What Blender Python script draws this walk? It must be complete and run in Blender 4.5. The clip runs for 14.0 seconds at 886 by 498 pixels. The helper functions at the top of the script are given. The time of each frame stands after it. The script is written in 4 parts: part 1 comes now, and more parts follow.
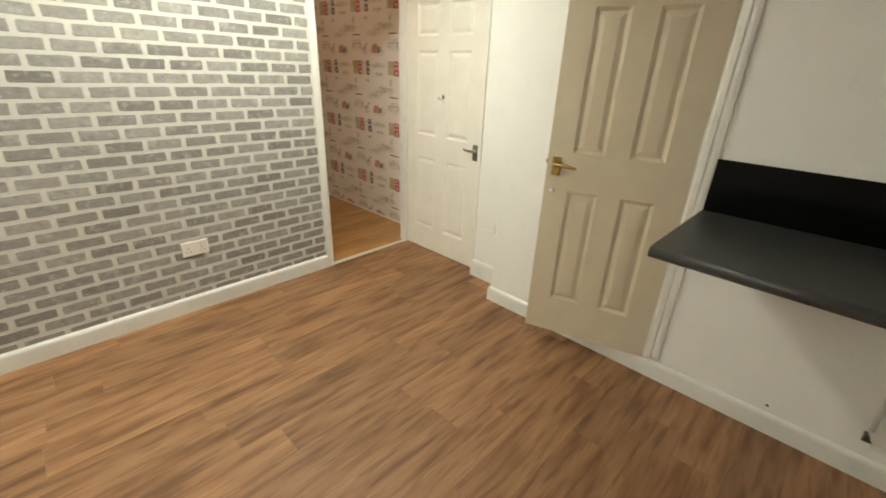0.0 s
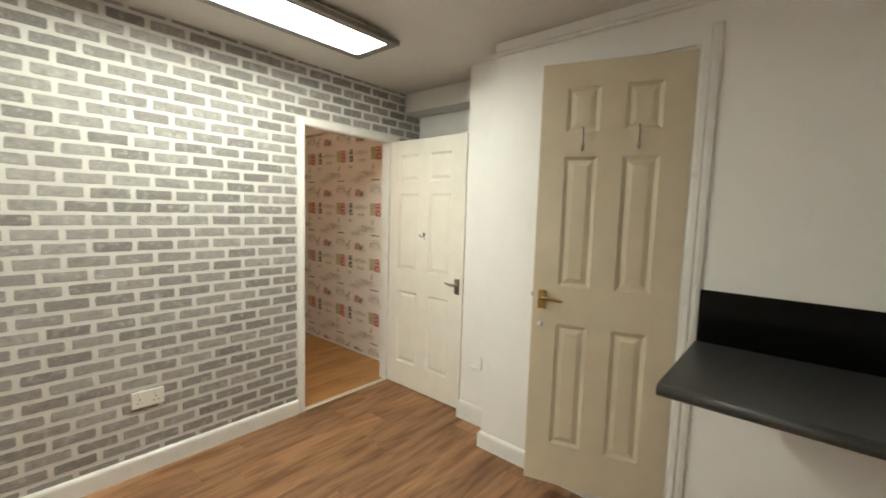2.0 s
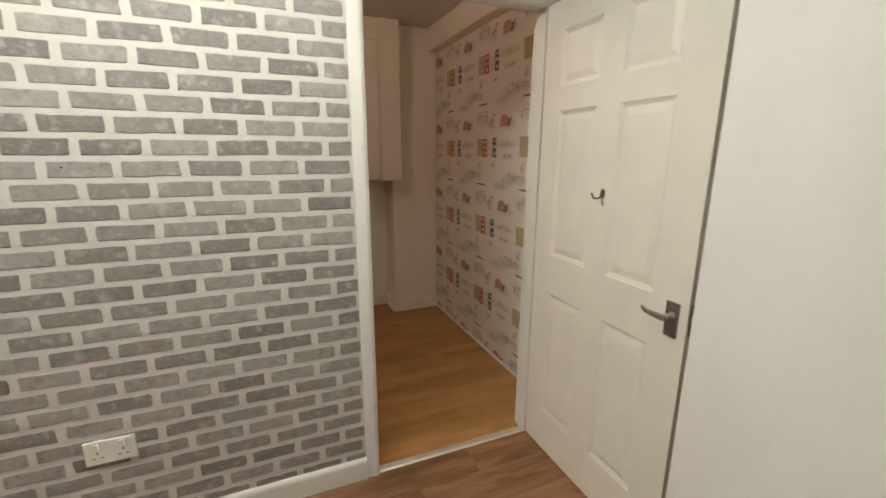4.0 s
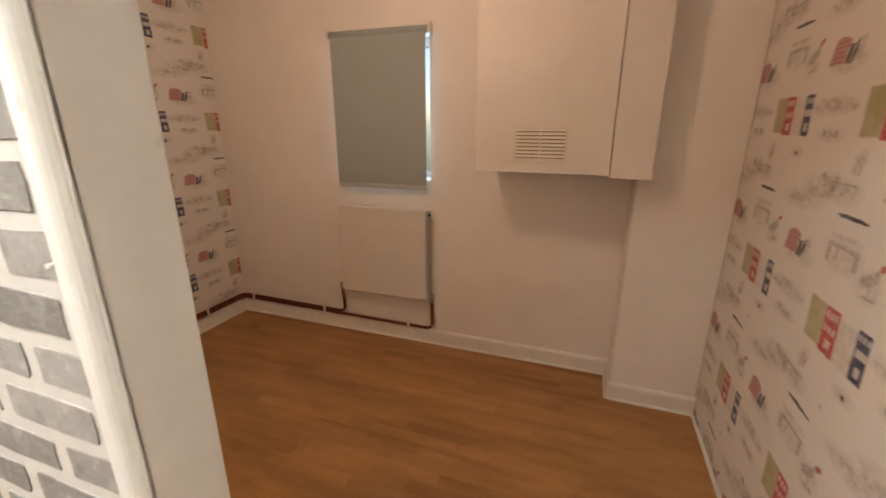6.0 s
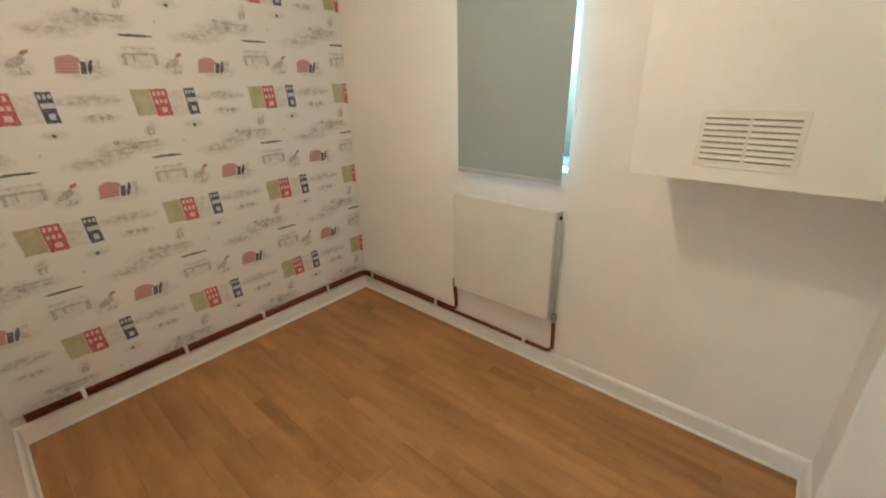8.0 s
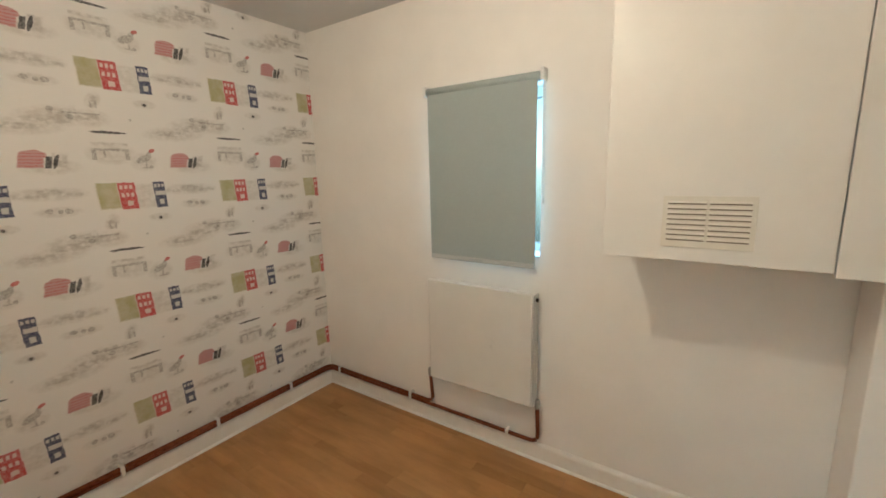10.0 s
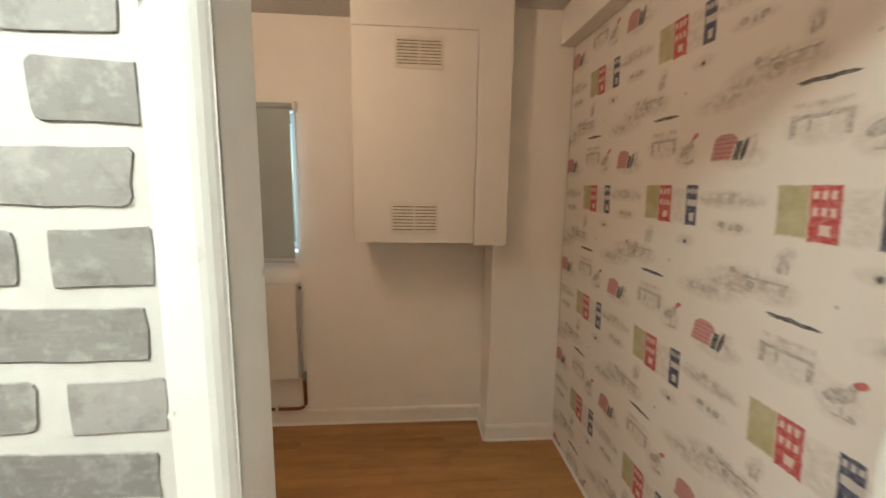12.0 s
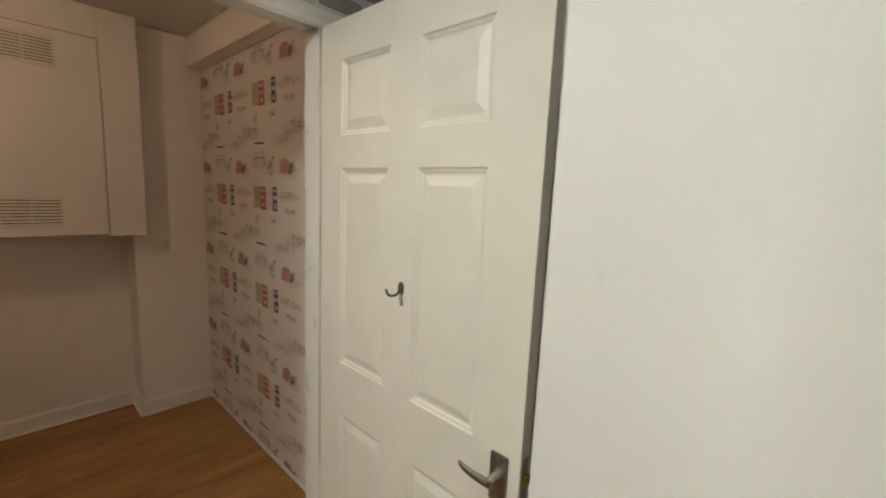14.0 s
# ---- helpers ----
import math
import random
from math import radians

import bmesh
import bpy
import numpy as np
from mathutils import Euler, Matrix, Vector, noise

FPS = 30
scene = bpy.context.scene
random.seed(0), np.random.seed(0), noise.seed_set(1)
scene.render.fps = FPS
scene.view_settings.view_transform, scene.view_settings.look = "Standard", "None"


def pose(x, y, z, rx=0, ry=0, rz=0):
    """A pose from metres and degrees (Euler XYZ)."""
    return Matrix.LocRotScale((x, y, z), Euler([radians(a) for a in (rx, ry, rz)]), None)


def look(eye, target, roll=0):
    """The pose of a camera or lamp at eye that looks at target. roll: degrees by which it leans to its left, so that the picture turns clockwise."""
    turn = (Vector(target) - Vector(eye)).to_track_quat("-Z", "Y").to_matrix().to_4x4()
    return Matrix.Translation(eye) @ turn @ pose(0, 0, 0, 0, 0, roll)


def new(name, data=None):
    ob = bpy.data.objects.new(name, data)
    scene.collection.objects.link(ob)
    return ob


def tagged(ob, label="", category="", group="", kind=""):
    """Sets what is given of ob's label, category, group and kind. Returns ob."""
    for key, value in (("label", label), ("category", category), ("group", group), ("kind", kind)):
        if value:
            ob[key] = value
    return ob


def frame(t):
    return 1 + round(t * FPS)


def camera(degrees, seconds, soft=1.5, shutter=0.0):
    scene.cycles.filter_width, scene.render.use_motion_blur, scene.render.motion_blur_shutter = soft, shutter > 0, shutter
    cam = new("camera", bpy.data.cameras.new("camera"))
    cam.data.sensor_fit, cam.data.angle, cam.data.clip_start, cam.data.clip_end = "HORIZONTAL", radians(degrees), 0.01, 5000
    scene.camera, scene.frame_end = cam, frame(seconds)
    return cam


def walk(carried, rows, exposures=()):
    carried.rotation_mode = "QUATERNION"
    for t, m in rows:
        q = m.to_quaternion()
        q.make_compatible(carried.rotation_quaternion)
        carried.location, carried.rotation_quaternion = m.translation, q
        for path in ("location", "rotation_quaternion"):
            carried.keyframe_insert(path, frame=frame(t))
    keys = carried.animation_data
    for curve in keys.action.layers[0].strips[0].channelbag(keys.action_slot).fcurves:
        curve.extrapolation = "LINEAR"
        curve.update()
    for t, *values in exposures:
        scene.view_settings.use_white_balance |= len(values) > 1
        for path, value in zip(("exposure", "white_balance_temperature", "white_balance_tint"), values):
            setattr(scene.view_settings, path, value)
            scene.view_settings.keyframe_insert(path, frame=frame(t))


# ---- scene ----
cam = camera(94.1, 14.0, 1.7, 0.25)
PATH = [
    (0, (0.168, -0.034, 1.448), (-1.093, 1.297, 0.65), 2.3),
    (0.5, (0.194, -0.032, 1.462), (-0.84, 1.493, 0.683), 1.7),
    (1, (0.203, -0.037, 1.446), (-0.731, 1.648, 0.908), 1.8),
    (1.5, (0.173, -0.025, 1.445), (-0.864, 1.666, 1.193), 1.5),
    (2, (0.085, -0.014, 1.448), (-1.213, 1.496, 1.263), 1.7),
    (2.2, (0.043, 0.017, 1.444), (-1.363, 1.425, 1.244), 1.8),
    (4.3, (-1.113, 1.354, 1.406), (-2.962, 1.934, 0.91), 0.6),
    (4.5, (-1.251, 1.46, 1.42), (-3.134, 1.899, 0.907), 1.1),
    (5, (-1.63, 1.685, 1.415), (-3.56, 1.751, 0.894), 0.9),
    (5.5, (-1.988, 1.868, 1.389), (-3.893, 1.572, 0.855), 0.4),
    (6, (-2.249, 1.915, 1.409), (-4.053, 1.275, 0.829), 0.1),
    (6.5, (-2.497, 1.89, 1.445), (-4.13, 0.943, 0.784), -0.2),
    (7, (-2.699, 1.83, 1.485), (-4.143, 0.704, 0.68), -0.7),
    (7.5, (-2.761, 1.822, 1.5), (-4.108, 0.679, 0.563), -1.1),
    (8, (-2.771, 1.811, 1.497), (-4.163, 0.595, 0.733), -1.3),
    (8.2, (-2.761, 1.803, 1.494), (-4.174, 0.542, 0.853), -1.2),
    (10.3, (-2.683, 1.687, 1.488), (-4.375, 0.667, 1.175), -0.9),
    (10.5, (-2.649, 1.651, 1.482), (-4.409, 0.754, 1.168), -0.6),
    (11, (-2.571, 1.639, 1.478), (-4.466, 1.085, 1.161), -0.1),
    (11.5, (-2.375, 1.659, 1.47), (-4.34, 1.46, 1.156), 0.4),
    (12, (-2.119, 1.657, 1.482), (-4.089, 1.823, 1.18), 0.9),
    (12.5, (-1.872, 1.558, 1.502), (-3.777, 2.083, 1.195), 1.8),
    (13, (-1.56, 1.514, 1.542), (-3.338, 2.38, 1.242), 2.1),
    (13.5, (-1.364, 1.569, 1.534), (-2.951, 2.751, 1.243), 2.5),
    (14, (-1.287, 1.57, 1.521), (-2.628, 3.027, 1.237), 2.6),
]
EXPOSURES = [
    (0.0, 0.20, 7000, -6), (1.0, 0.28, 6800, -5), (2.2, 0.04, 6700, -4), (4.3, -0.32, 6750, 0), (5.0, -0.18, 6700, 0), (5.5, 0.10, 6750, 3), (6.0, 0.60, 6800, 6), (6.5, 1.12, 5950, -9),
    (7.2, 1.36, 5050, -20), (8.2, 1.38, 5080, -20), (10.5, 1.26, 4970, -19), (11.3, 1.25, 5160, -20), (12.0, 0.54, 6250, -7), (12.5, -0.12, 6750, 1), (13.2, -0.24, 6700, -2), (14.0, -0.42, 6600, -1),
]
walk(cam, [(t, look(eye, target, roll)) for t, eye, target, roll in PATH], EXPOSURES)

# ---- world and lights ----
world = bpy.data.worlds.new("sky")
scene.world = world
world.use_nodes = True
wn = world.node_tree
sky = wn.nodes.new("ShaderNodeTexSky")
sky.sky_type, sky.sun_disc = "NISHITA", False
sky.sun_elevation, sky.sun_rotation = radians(38), radians(60)
wn.nodes["Background"].inputs["Strength"].default_value = 0.12
wn.links.new(sky.outputs["Color"], wn.nodes["Background"].inputs["Color"])

# the second kitchen strength is for an added, unseen fill fitting
KITCHEN_LAMP, KITCHEN_FILL, ROOM_LAMP = 31.0, 34.0, 345.0
KITCHEN_COLOUR, ROOM_COLOUR = (1.0, 0.945, 0.892), (1.0, 0.640, 0.458)

# daylight through the small window of the room
daylight = new("window_daylight", bpy.data.lights.new("window_daylight", "AREA"))
daylight.data.shape, daylight.data.size, daylight.data.size_y = "RECTANGLE", 0.57, 0.78
daylight.data.energy, daylight.data.color = 2.4, (0.60, 0.77, 1.0)
daylight.matrix_basis = look((-4.69, 0.722, 1.48), (-4.0, 0.722, 1.48))

# ---- materials ----


class Nodes:
    """A small builder of shader node graphs."""

    def __init__(self, name):
        self.mat = bpy.data.materials.new(name)
        self.mat.use_nodes = True
        self.tree = self.mat.node_tree
        self.bsdf = self.tree.nodes["Principled BSDF"]
        self.coords = self.add("ShaderNodeTexCoord").outputs["Object"]

    def add(self, kind, **settings):
        node = self.tree.nodes.new(kind)
        for key, value in settings.items():
            setattr(node, key, value)
        return node

    def put(self, socket, value):
        if isinstance(value, bpy.types.NodeSocket):
            self.tree.links.new(value, socket)
        elif isinstance(value, (tuple, list)) and len(value) == 3 and socket.type == "RGBA":
            socket.default_value = (*value, 1)
        else:
            socket.default_value = value

    def math(self, op, a, b=0.0, c=0.0):
        node = self.add("ShaderNodeMath", operation=op)
        for socket, value in zip(node.inputs, (a, b, c)):
            self.put(socket, value)
        return node.outputs[0]

    def mix(self, fac, a, b, blend="MIX"):
        node = self.add("ShaderNodeMix", data_type="RGBA", blend_type=blend)
        for n, value in ((0, fac), (6, a), (7, b)):
            self.put(node.inputs[n], value)
        return node.outputs[2]

    def stretch(self, vector, x, y, z):
        node = self.add("ShaderNodeVectorMath", operation="MULTIPLY")
        self.put(node.inputs[0], vector)
        node.inputs[1].default_value = (x, y, z)
        return node.outputs[0]

    def shift(self, vector, by):
        node = self.add("ShaderNodeVectorMath", operation="ADD")
        self.put(node.inputs[0], vector)
        self.put(node.inputs[1], by)
        return node.outputs[0]

    def noise(self, vector, scale, detail=4.0, rough=0.55, colour=False):
        node = self.add("ShaderNodeTexNoise")
        self.put(node.inputs["Vector"], vector)
        self.put(node.inputs["Scale"], scale)
        self.put(node.inputs["Detail"], detail)
        self.put(node.inputs["Roughness"], rough)
        return node.outputs["Color" if colour else "Fac"]

    def ramp(self, fac, *stops):
        node = self.add("ShaderNodeValToRGB")
        while len(node.color_ramp.elements) < len(stops):
            node.color_ramp.elements.new(0.5)
        for element, (place, value) in zip(node.color_ramp.elements, stops):
            element.position = place
            element.color = (*value, 1) if isinstance(value, tuple) else (value, value, value, 1)
        self.put(node.inputs[0], fac)
        return node.outputs[0]

    def bump(self, height, strength=0.2, distance=0.002):
        node = self.add("ShaderNodeBump")
        self.put(node.inputs["Strength"], strength)
        self.put(node.inputs["Distance"], distance)
        self.put(node.inputs["Height"], height)
        self.put(self.bsdf.inputs["Normal"], node.outputs[0])

    def done(self, colour, rough=0.5, metal=0.0, spec=0.5):
        self.put(self.bsdf.inputs["Base Color"], colour)
        self.put(self.bsdf.inputs["Roughness"], rough)
        self.put(self.bsdf.inputs["Metallic"], metal)
        self.put(self.bsdf.inputs["Specular IOR Level"], spec)
        return self.mat


def painted(name, colour, rough=0.5, grain=0.06, scale=9.0, bump=0.12, fine=180.0, spec=0.4):
    """Paint with faint blotches, roller stipple and slight unevenness of gloss."""
    n = Nodes(name)
    blotch = n.noise(n.coords, scale, 3)
    fleck = n.noise(n.coords, scale * 9, 5)
    low = tuple(c * (1 - grain * 1.6) for c in colour)
    col = n.mix(n.ramp(blotch, (0.3, 0.0), (0.7, 1.0)), low, colour)
    col = n.mix(n.ramp(fleck, (0.62, 0.0), (0.8, grain * 3)), col, tuple(c * 0.8 for c in colour))
    n.bump(n.noise(n.coords, fine, 3), bump, 0.001)
    gloss = n.ramp(blotch, (0.2, max(rough - 0.08, 0.02)), (0.8, min(rough + 0.08, 1.0)))
    return n.done(col, gloss, 0.0, spec)


def metal(name, colour, rough, dirt=0.25):
    n = Nodes(name)
    spots = n.noise(n.coords, 60, 5)
    col = n.mix(n.ramp(spots, (0.45, 0.0), (0.75, dirt)), colour, tuple(c * 0.35 for c in colour))
    return n.done(col, n.ramp(spots, (0.3, rough), (0.8, min(rough + 0.25, 1.0))), 1.0)


def brick_ink(name, joined):
    """Grey brick print with watery mottling and dark worn edges."""
    n = Nodes(name)
    place = n.add("ShaderNodeNewGeometry")
    if joined:
        rand = place.outputs["Random Per Island"]
    else:
        rand = n.add("ShaderNodeObjectInfo").outputs["Random"]
    pos = n.shift(place.outputs["Position"], n.stretch(n.add_vector(rand), 7.0, 5.0, 3.0))
    base = n.ramp(rand, (0.0, (0.205, 0.195, 0.187)), (0.35, (0.295, 0.283, 0.272)), (0.7, (0.36, 0.347, 0.333)), (1.0, (0.235, 0.224, 0.215)))
    cloud = n.noise(n.stretch(pos, 1, 1, 1.2), 30, 5, 0.62)
    col = n.mix(n.ramp(cloud, (0.34, 0.42), (0.48, 0.0)), base, (0.145, 0.137, 0.130))
    patch = n.noise(pos, 21, 4, 0.60)
    col = n.mix(n.ramp(patch, (0.56, 0.0), (0.70, 0.5)), col, (0.52, 0.506, 0.485))
    col = n.mix(n.ramp(cloud, (0.58, 0.0), (0.70, 0.6)), col, (0.52, 0.506, 0.482))
    streak = n.noise(n.stretch(pos, 1, 0.35, 2.2), 70, 4, 0.6)
    col = n.mix(n.ramp(streak, (0.54, 0.0), (0.78, 0.28)), col, (0.48, 0.466, 0.442))
    fleck = n.noise(pos, 75, 4, 0.6)
    col = n.mix(n.ramp(fleck, (0.55, 0.0), (0.75, 0.30)), col, (0.52, 0.506, 0.487))
    n.bump(cloud, 0.25, 0.001)
    return n.done(col, 0.62, 0.0, 0.3)


def add_vector(self, value):
    node = self.add("ShaderNodeCombineXYZ")
    for socket in node.inputs:
        self.put(socket, value)
    return node.outputs[0]


Nodes.add_vector = add_vector


def plank_wood(name, light, mid, dark, width, band, strip=0.0, gloss=0.38, contrast=1.0, low=0.76, veins=0.0):
    """Wood-print planks that run along y: long streaks, fine pores, a tone for each plank (and for each strip in it)."""
    n = Nodes(name)
    pos = n.add("ShaderNodeNewGeometry").outputs["Position"]
    rand = n.add("ShaderNodeObjectInfo").outputs["Random"]
    split = n.add("ShaderNodeSeparateXYZ")
    n.put(split.inputs[0], pos)
    x, y = split.outputs[0], split.outputs[1]
    tone = rand
    if strip:
        lane = n.math("FLOOR", n.math("DIVIDE", x, strip))
        cell = n.add("ShaderNodeTexWhiteNoise", noise_dimensions="2D")
        key = n.add("ShaderNodeCombineXYZ")
        start = n.add("ShaderNodeTexWhiteNoise", noise_dimensions="1D")
        n.put(start.inputs["W"], lane)
        n.put(key.inputs[0], lane)
        n.put(key.inputs[1], n.math("FLOOR", n.math("ADD", n.math("DIVIDE", y, 0.55), n.math("MULTIPLY", start.outputs["Value"], 3.0))))
        n.put(cell.inputs["Vector"], key.outputs[0])
        tone = n.math("ADD", n.math("MULTIPLY", cell.outputs["Value"], 0.75), n.math("MULTIPLY", rand, 0.25))
    off = n.stretch(n.add_vector(tone), 3.0, 11.0, 0.0)
    here = n.shift(pos, off)
    wander = n.noise(n.stretch(here, 1.0, 0.35, 1.0), 3.5, 2, 0.5, True)
    bent = n.shift(here, n.stretch(wander, 0.05, 0.0, 0.0))
    wave = n.noise(n.stretch(bent, 1.0, 0.085 if strip else 0.13, 1.0), band, 3, 0.5)
    fine = n.noise(n.stretch(bent, 1.0, 0.05, 1.0), band * 7, 5, 0.65)
    vein = n.noise(n.stretch(bent, 1.0, 0.10, 1.0), band * 2.1, 2, 0.5)
    col = n.ramp(wave, (0.30, dark), (0.46, mid), (0.68, light))
    col = n.mix(n.ramp(vein, (0.36, 0.85 * veins), (0.47, 0.0)), col, tuple(c * 0.72 for c in dark))
    col = n.mix(n.ramp(fine, (0.35, 0.5 * contrast), (0.6, 0.0)), col, tuple(c * 0.62 for c in dark))
    col = n.mix(n.ramp(fine, (0.55, 0.0), (0.8, 0.3 * contrast)), col, tuple(min(1, c * 1.2) for c in light))
    if strip:
        glow = n.noise(n.stretch(pos, 1.0, 0.25, 1.0), 8.0, 4, 0.6)
        col = n.mix(n.ramp(glow, (0.50, 0.0), (0.68, 0.55)), col, tuple(min(1, c * 1.22) for c in light))
        col = n.mix(n.ramp(glow, (0.32, 0.45), (0.48, 0.0)), col, tuple(c * 0.86 for c in dark))
    shade = n.ramp(tone, (0.0, low), (0.5, 0.97), (1.0, 1.10))
    col = n.mix(1.0, col, shade, "MULTIPLY")
    worn = n.noise(pos, 2.3, 4)
    n.bump(fine, 0.12, 0.0008)
    return n.done(col, n.ramp(worn, (0.3, gloss), (0.75, gloss + 0.14)), 0.0, 0.45)


PERIOD_U, PERIOD_V = 0.545, 0.527


def wallpaper(name, x0, top, way):
    """White wallpaper with a sketchy repeat: olive, red and navy town houses, grey hills, tables, birds and striped huts."""
    n = Nodes(name)
    pos = n.add("ShaderNodeNewGeometry").outputs["Position"]
    wob = n.stretch(n.noise(pos, 48, 3, 0.6, True), 0.010, 0.0, 0.010)
    pos2 = n.shift(n.shift(pos, wob), (-0.005, 0, -0.005))
    split = n.add("ShaderNodeSeparateXYZ")
    n.put(split.inputs[0], pos2)
    raw = n.math("MULTIPLY", n.math("SUBTRACT", split.outputs[0], x0), float(way))
    u = n.math("SUBTRACT", n.math("MULTIPLY", n.math("FRACT", n.math("DIVIDE", n.math("ADD", raw, 0.1 + 20 * PERIOD_U), PERIOD_U)), PERIOD_U), 0.1)
    down = n.math("SUBTRACT", top + 20 * PERIOD_V, split.outputs[2])
    v = n.math("MULTIPLY", n.math("FRACT", n.math("DIVIDE", down, PERIOD_V)), PERIOD_V)

    low = n.math("SUBTRACT", v, 0.010)
    level = {"v": low}

    def soft(value, width):
        node = n.add("ShaderNodeMath", operation="DIVIDE", use_clamp=True)
        n.put(node.inputs[0], value)
        n.put(node.inputs[1], width)
        return node.outputs[0]

    def rect(u0, u1, v0, v1, slant=0.0, edge=0.0035):
        v = level["v"]
        uu = u if not slant else n.math("SUBTRACT", u, n.math("MULTIPLY", n.math("SUBTRACT", v, v0), slant))
        a = n.math("SUBTRACT", (u1 - u0) / 2 + edge / 2, n.math("ABSOLUTE", n.math("SUBTRACT", uu, (u0 + u1) / 2)))
        b = n.math("SUBTRACT", (v1 - v0) / 2 + edge / 2, n.math("ABSOLUTE", n.math("SUBTRACT", v, (v0 + v1) / 2)))
        return soft(n.math("MINIMUM", a, b), edge)

    def blob(uc, vc, a, b, slant=0.0, edge=0.35):
        v = level["v"]
        dv = n.math("SUBTRACT", v, vc)
        du = n.math("SUBTRACT", n.math("SUBTRACT", u, uc), n.math("MULTIPLY", dv, slant))
        p = n.math("POWER", n.math("ABSOLUTE", n.math("DIVIDE", du, a)), 2.0)
        q = n.math("POWER", n.math("ABSOLUTE", n.math("DIVIDE", dv, b)), 2.0)
        return soft(n.math("SUBTRACT", 1.0 + edge / 2, n.math("ADD", p, q)), edge)

    def union(*masks):
        out = masks[0]
        for m in masks[1:]:
            out = n.math("MAXIMUM", out, m)
        return out

    wash = n.noise(n.stretch(pos, 1.0, 1.0, 1.4), 40, 4, 0.60)
    speck = n.noise(pos, 130, 4, 0.6)
    paper = (0.775, 0.745, 0.705)
    col = n.mix(n.ramp(n.noise(pos, 3, 3), (0.3, 0.0), (0.7, 0.5)), paper, (0.735, 0.705, 0.662))

    def print_on(col, mask, ink, strength):
        fac = n.math("MULTIPLY", mask, strength)
        return n.mix(fac, col, ink)

    wide = union(
        blob(0.31, 0.030, 0.12, 0.026, 0, 0.9), rect(0.066, 0.142, 0.0, 0.11, 0.06, 0.012), blob(-0.04, 0.165, 0.026, 0.034, -0.3, 0.9), blob(0.157, 0.160, 0.045, 0.018, 0, 1.0),
        blob(0.38, 0.240, 0.12, 0.042, -0.9, 0.9), blob(0.27, 0.288, 0.12, 0.032, -0.8, 1.0), blob(-0.06, 0.240, 0.07, 0.034, 0, 0.9), blob(0.0, 0.390, 0.085, 0.042, 0, 1.0),
        blob(0.33, 0.445, 0.09, 0.030, 0, 1.0), blob(0.12, 0.425, 0.05, 0.040, 0, 1.0), blob(0.33, 0.105, 0.07, 0.020, 0, 1.0),
    )
    col = print_on(col, wide, (0.53, 0.49, 0.44), n.ramp(wash, (0.34, 0.14), (0.66, 0.66)))
    pale = union(
        rect(0.20, 0.43, 0.028, 0.042, 0, 0.010), blob(0.31, 0.026, 0.045, 0.016, 0, 0.7), blob(-0.04, 0.170, 0.015, 0.026, -0.3), blob(0.42, 0.226, 0.07, 0.020, -0.9, 0.8),
        blob(0.36, 0.256, 0.085, 0.016, -1.0, 0.9), blob(0.25, 0.288, 0.07, 0.013, -0.8, 0.9), rect(-0.07, 0.064, 0.340, 0.352, 0, 0.008), rect(0.345, 0.392, 0.392, 0.448, -0.2, 0.010),
        rect(0.40, 0.445, 0.222, 0.250, 0, 0.008), rect(-0.10, -0.025, 0.222, 0.250, 0, 0.008),
    )
    col = print_on(col, pale, (0.40, 0.365, 0.325), n.ramp(wash, (0.36, 0.06), (0.64, 0.66)))
    sketch = union(
        rect(-0.072, 0.066, 0.366, 0.376), rect(-0.072, -0.056, 0.366, 0.416), rect(0.050, 0.066, 0.366, 0.416), rect(-0.03, -0.022, 0.376, 0.405),
        rect(0.395, 0.445, 0.219, 0.226), rect(-0.10, -0.02, 0.219, 0.225), blob(0.42, 0.240, 0.014, 0.010),
        blob(0.122, 0.410, 0.026, 0.020, -0.9), blob(0.142, 0.390, 0.010, 0.020, -0.5), rect(0.128, 0.134, 0.425, 0.452), rect(0.112, 0.152, 0.448, 0.453), blob(0.150, 0.446, 0.008, 0.007),
        blob(0.30, 0.100, 0.014, 0.010), blob(0.335, 0.104, 0.009, 0.009), blob(0.362, 0.103, 0.014, 0.011),
        rect(-0.052, -0.046, 0.17, 0.195), rect(-0.032, -0.026, 0.17, 0.195), blob(0.157, 0.163, 0.012, 0.009), blob(0.36, 0.213, 0.012, 0.010), blob(0.09, 0.235, 0.006, 0.005),
    )
    col = print_on(col, sketch, (0.24, 0.225, 0.205), n.ramp(speck, (0.32, 0.12), (0.62, 0.72)))
    level["v"] = v
    olive = rect(-0.080, -0.001, 0.0, 0.116, 0.06, 0.008)
    col = print_on(col, olive, (0.40, 0.37, 0.185), n.ramp(n.noise(pos, 22, 3), (0.30, 0.70), (0.65, 0.97)))
    red = rect(0.0, 0.067, 0.0, 0.122, 0.06)
    col = print_on(col, red, (0.45, 0.048, 0.052), n.ramp(speck, (0.3, 0.70), (0.6, 0.98)))
    navy = rect(0.142, 0.192, 0.0, 0.122, 0.05)
    col = print_on(col, navy, (0.030, 0.038, 0.100), n.ramp(speck, (0.3, 0.75), (0.6, 0.97)))
    panes = [rect(0.008 + 0.019 * k, 0.019 + 0.019 * k, 0.012, 0.030) for k in range(3)]
    panes += [rect(0.011 + 0.019 * k, 0.022 + 0.019 * k, 0.048, 0.066) for k in range(3)] + [rect(0.030, 0.054, 0.084, 0.106)]
    panes += [rect(0.148 + 0.016 * k, 0.158 + 0.016 * k, 0.011, 0.026) for k in range(3)]
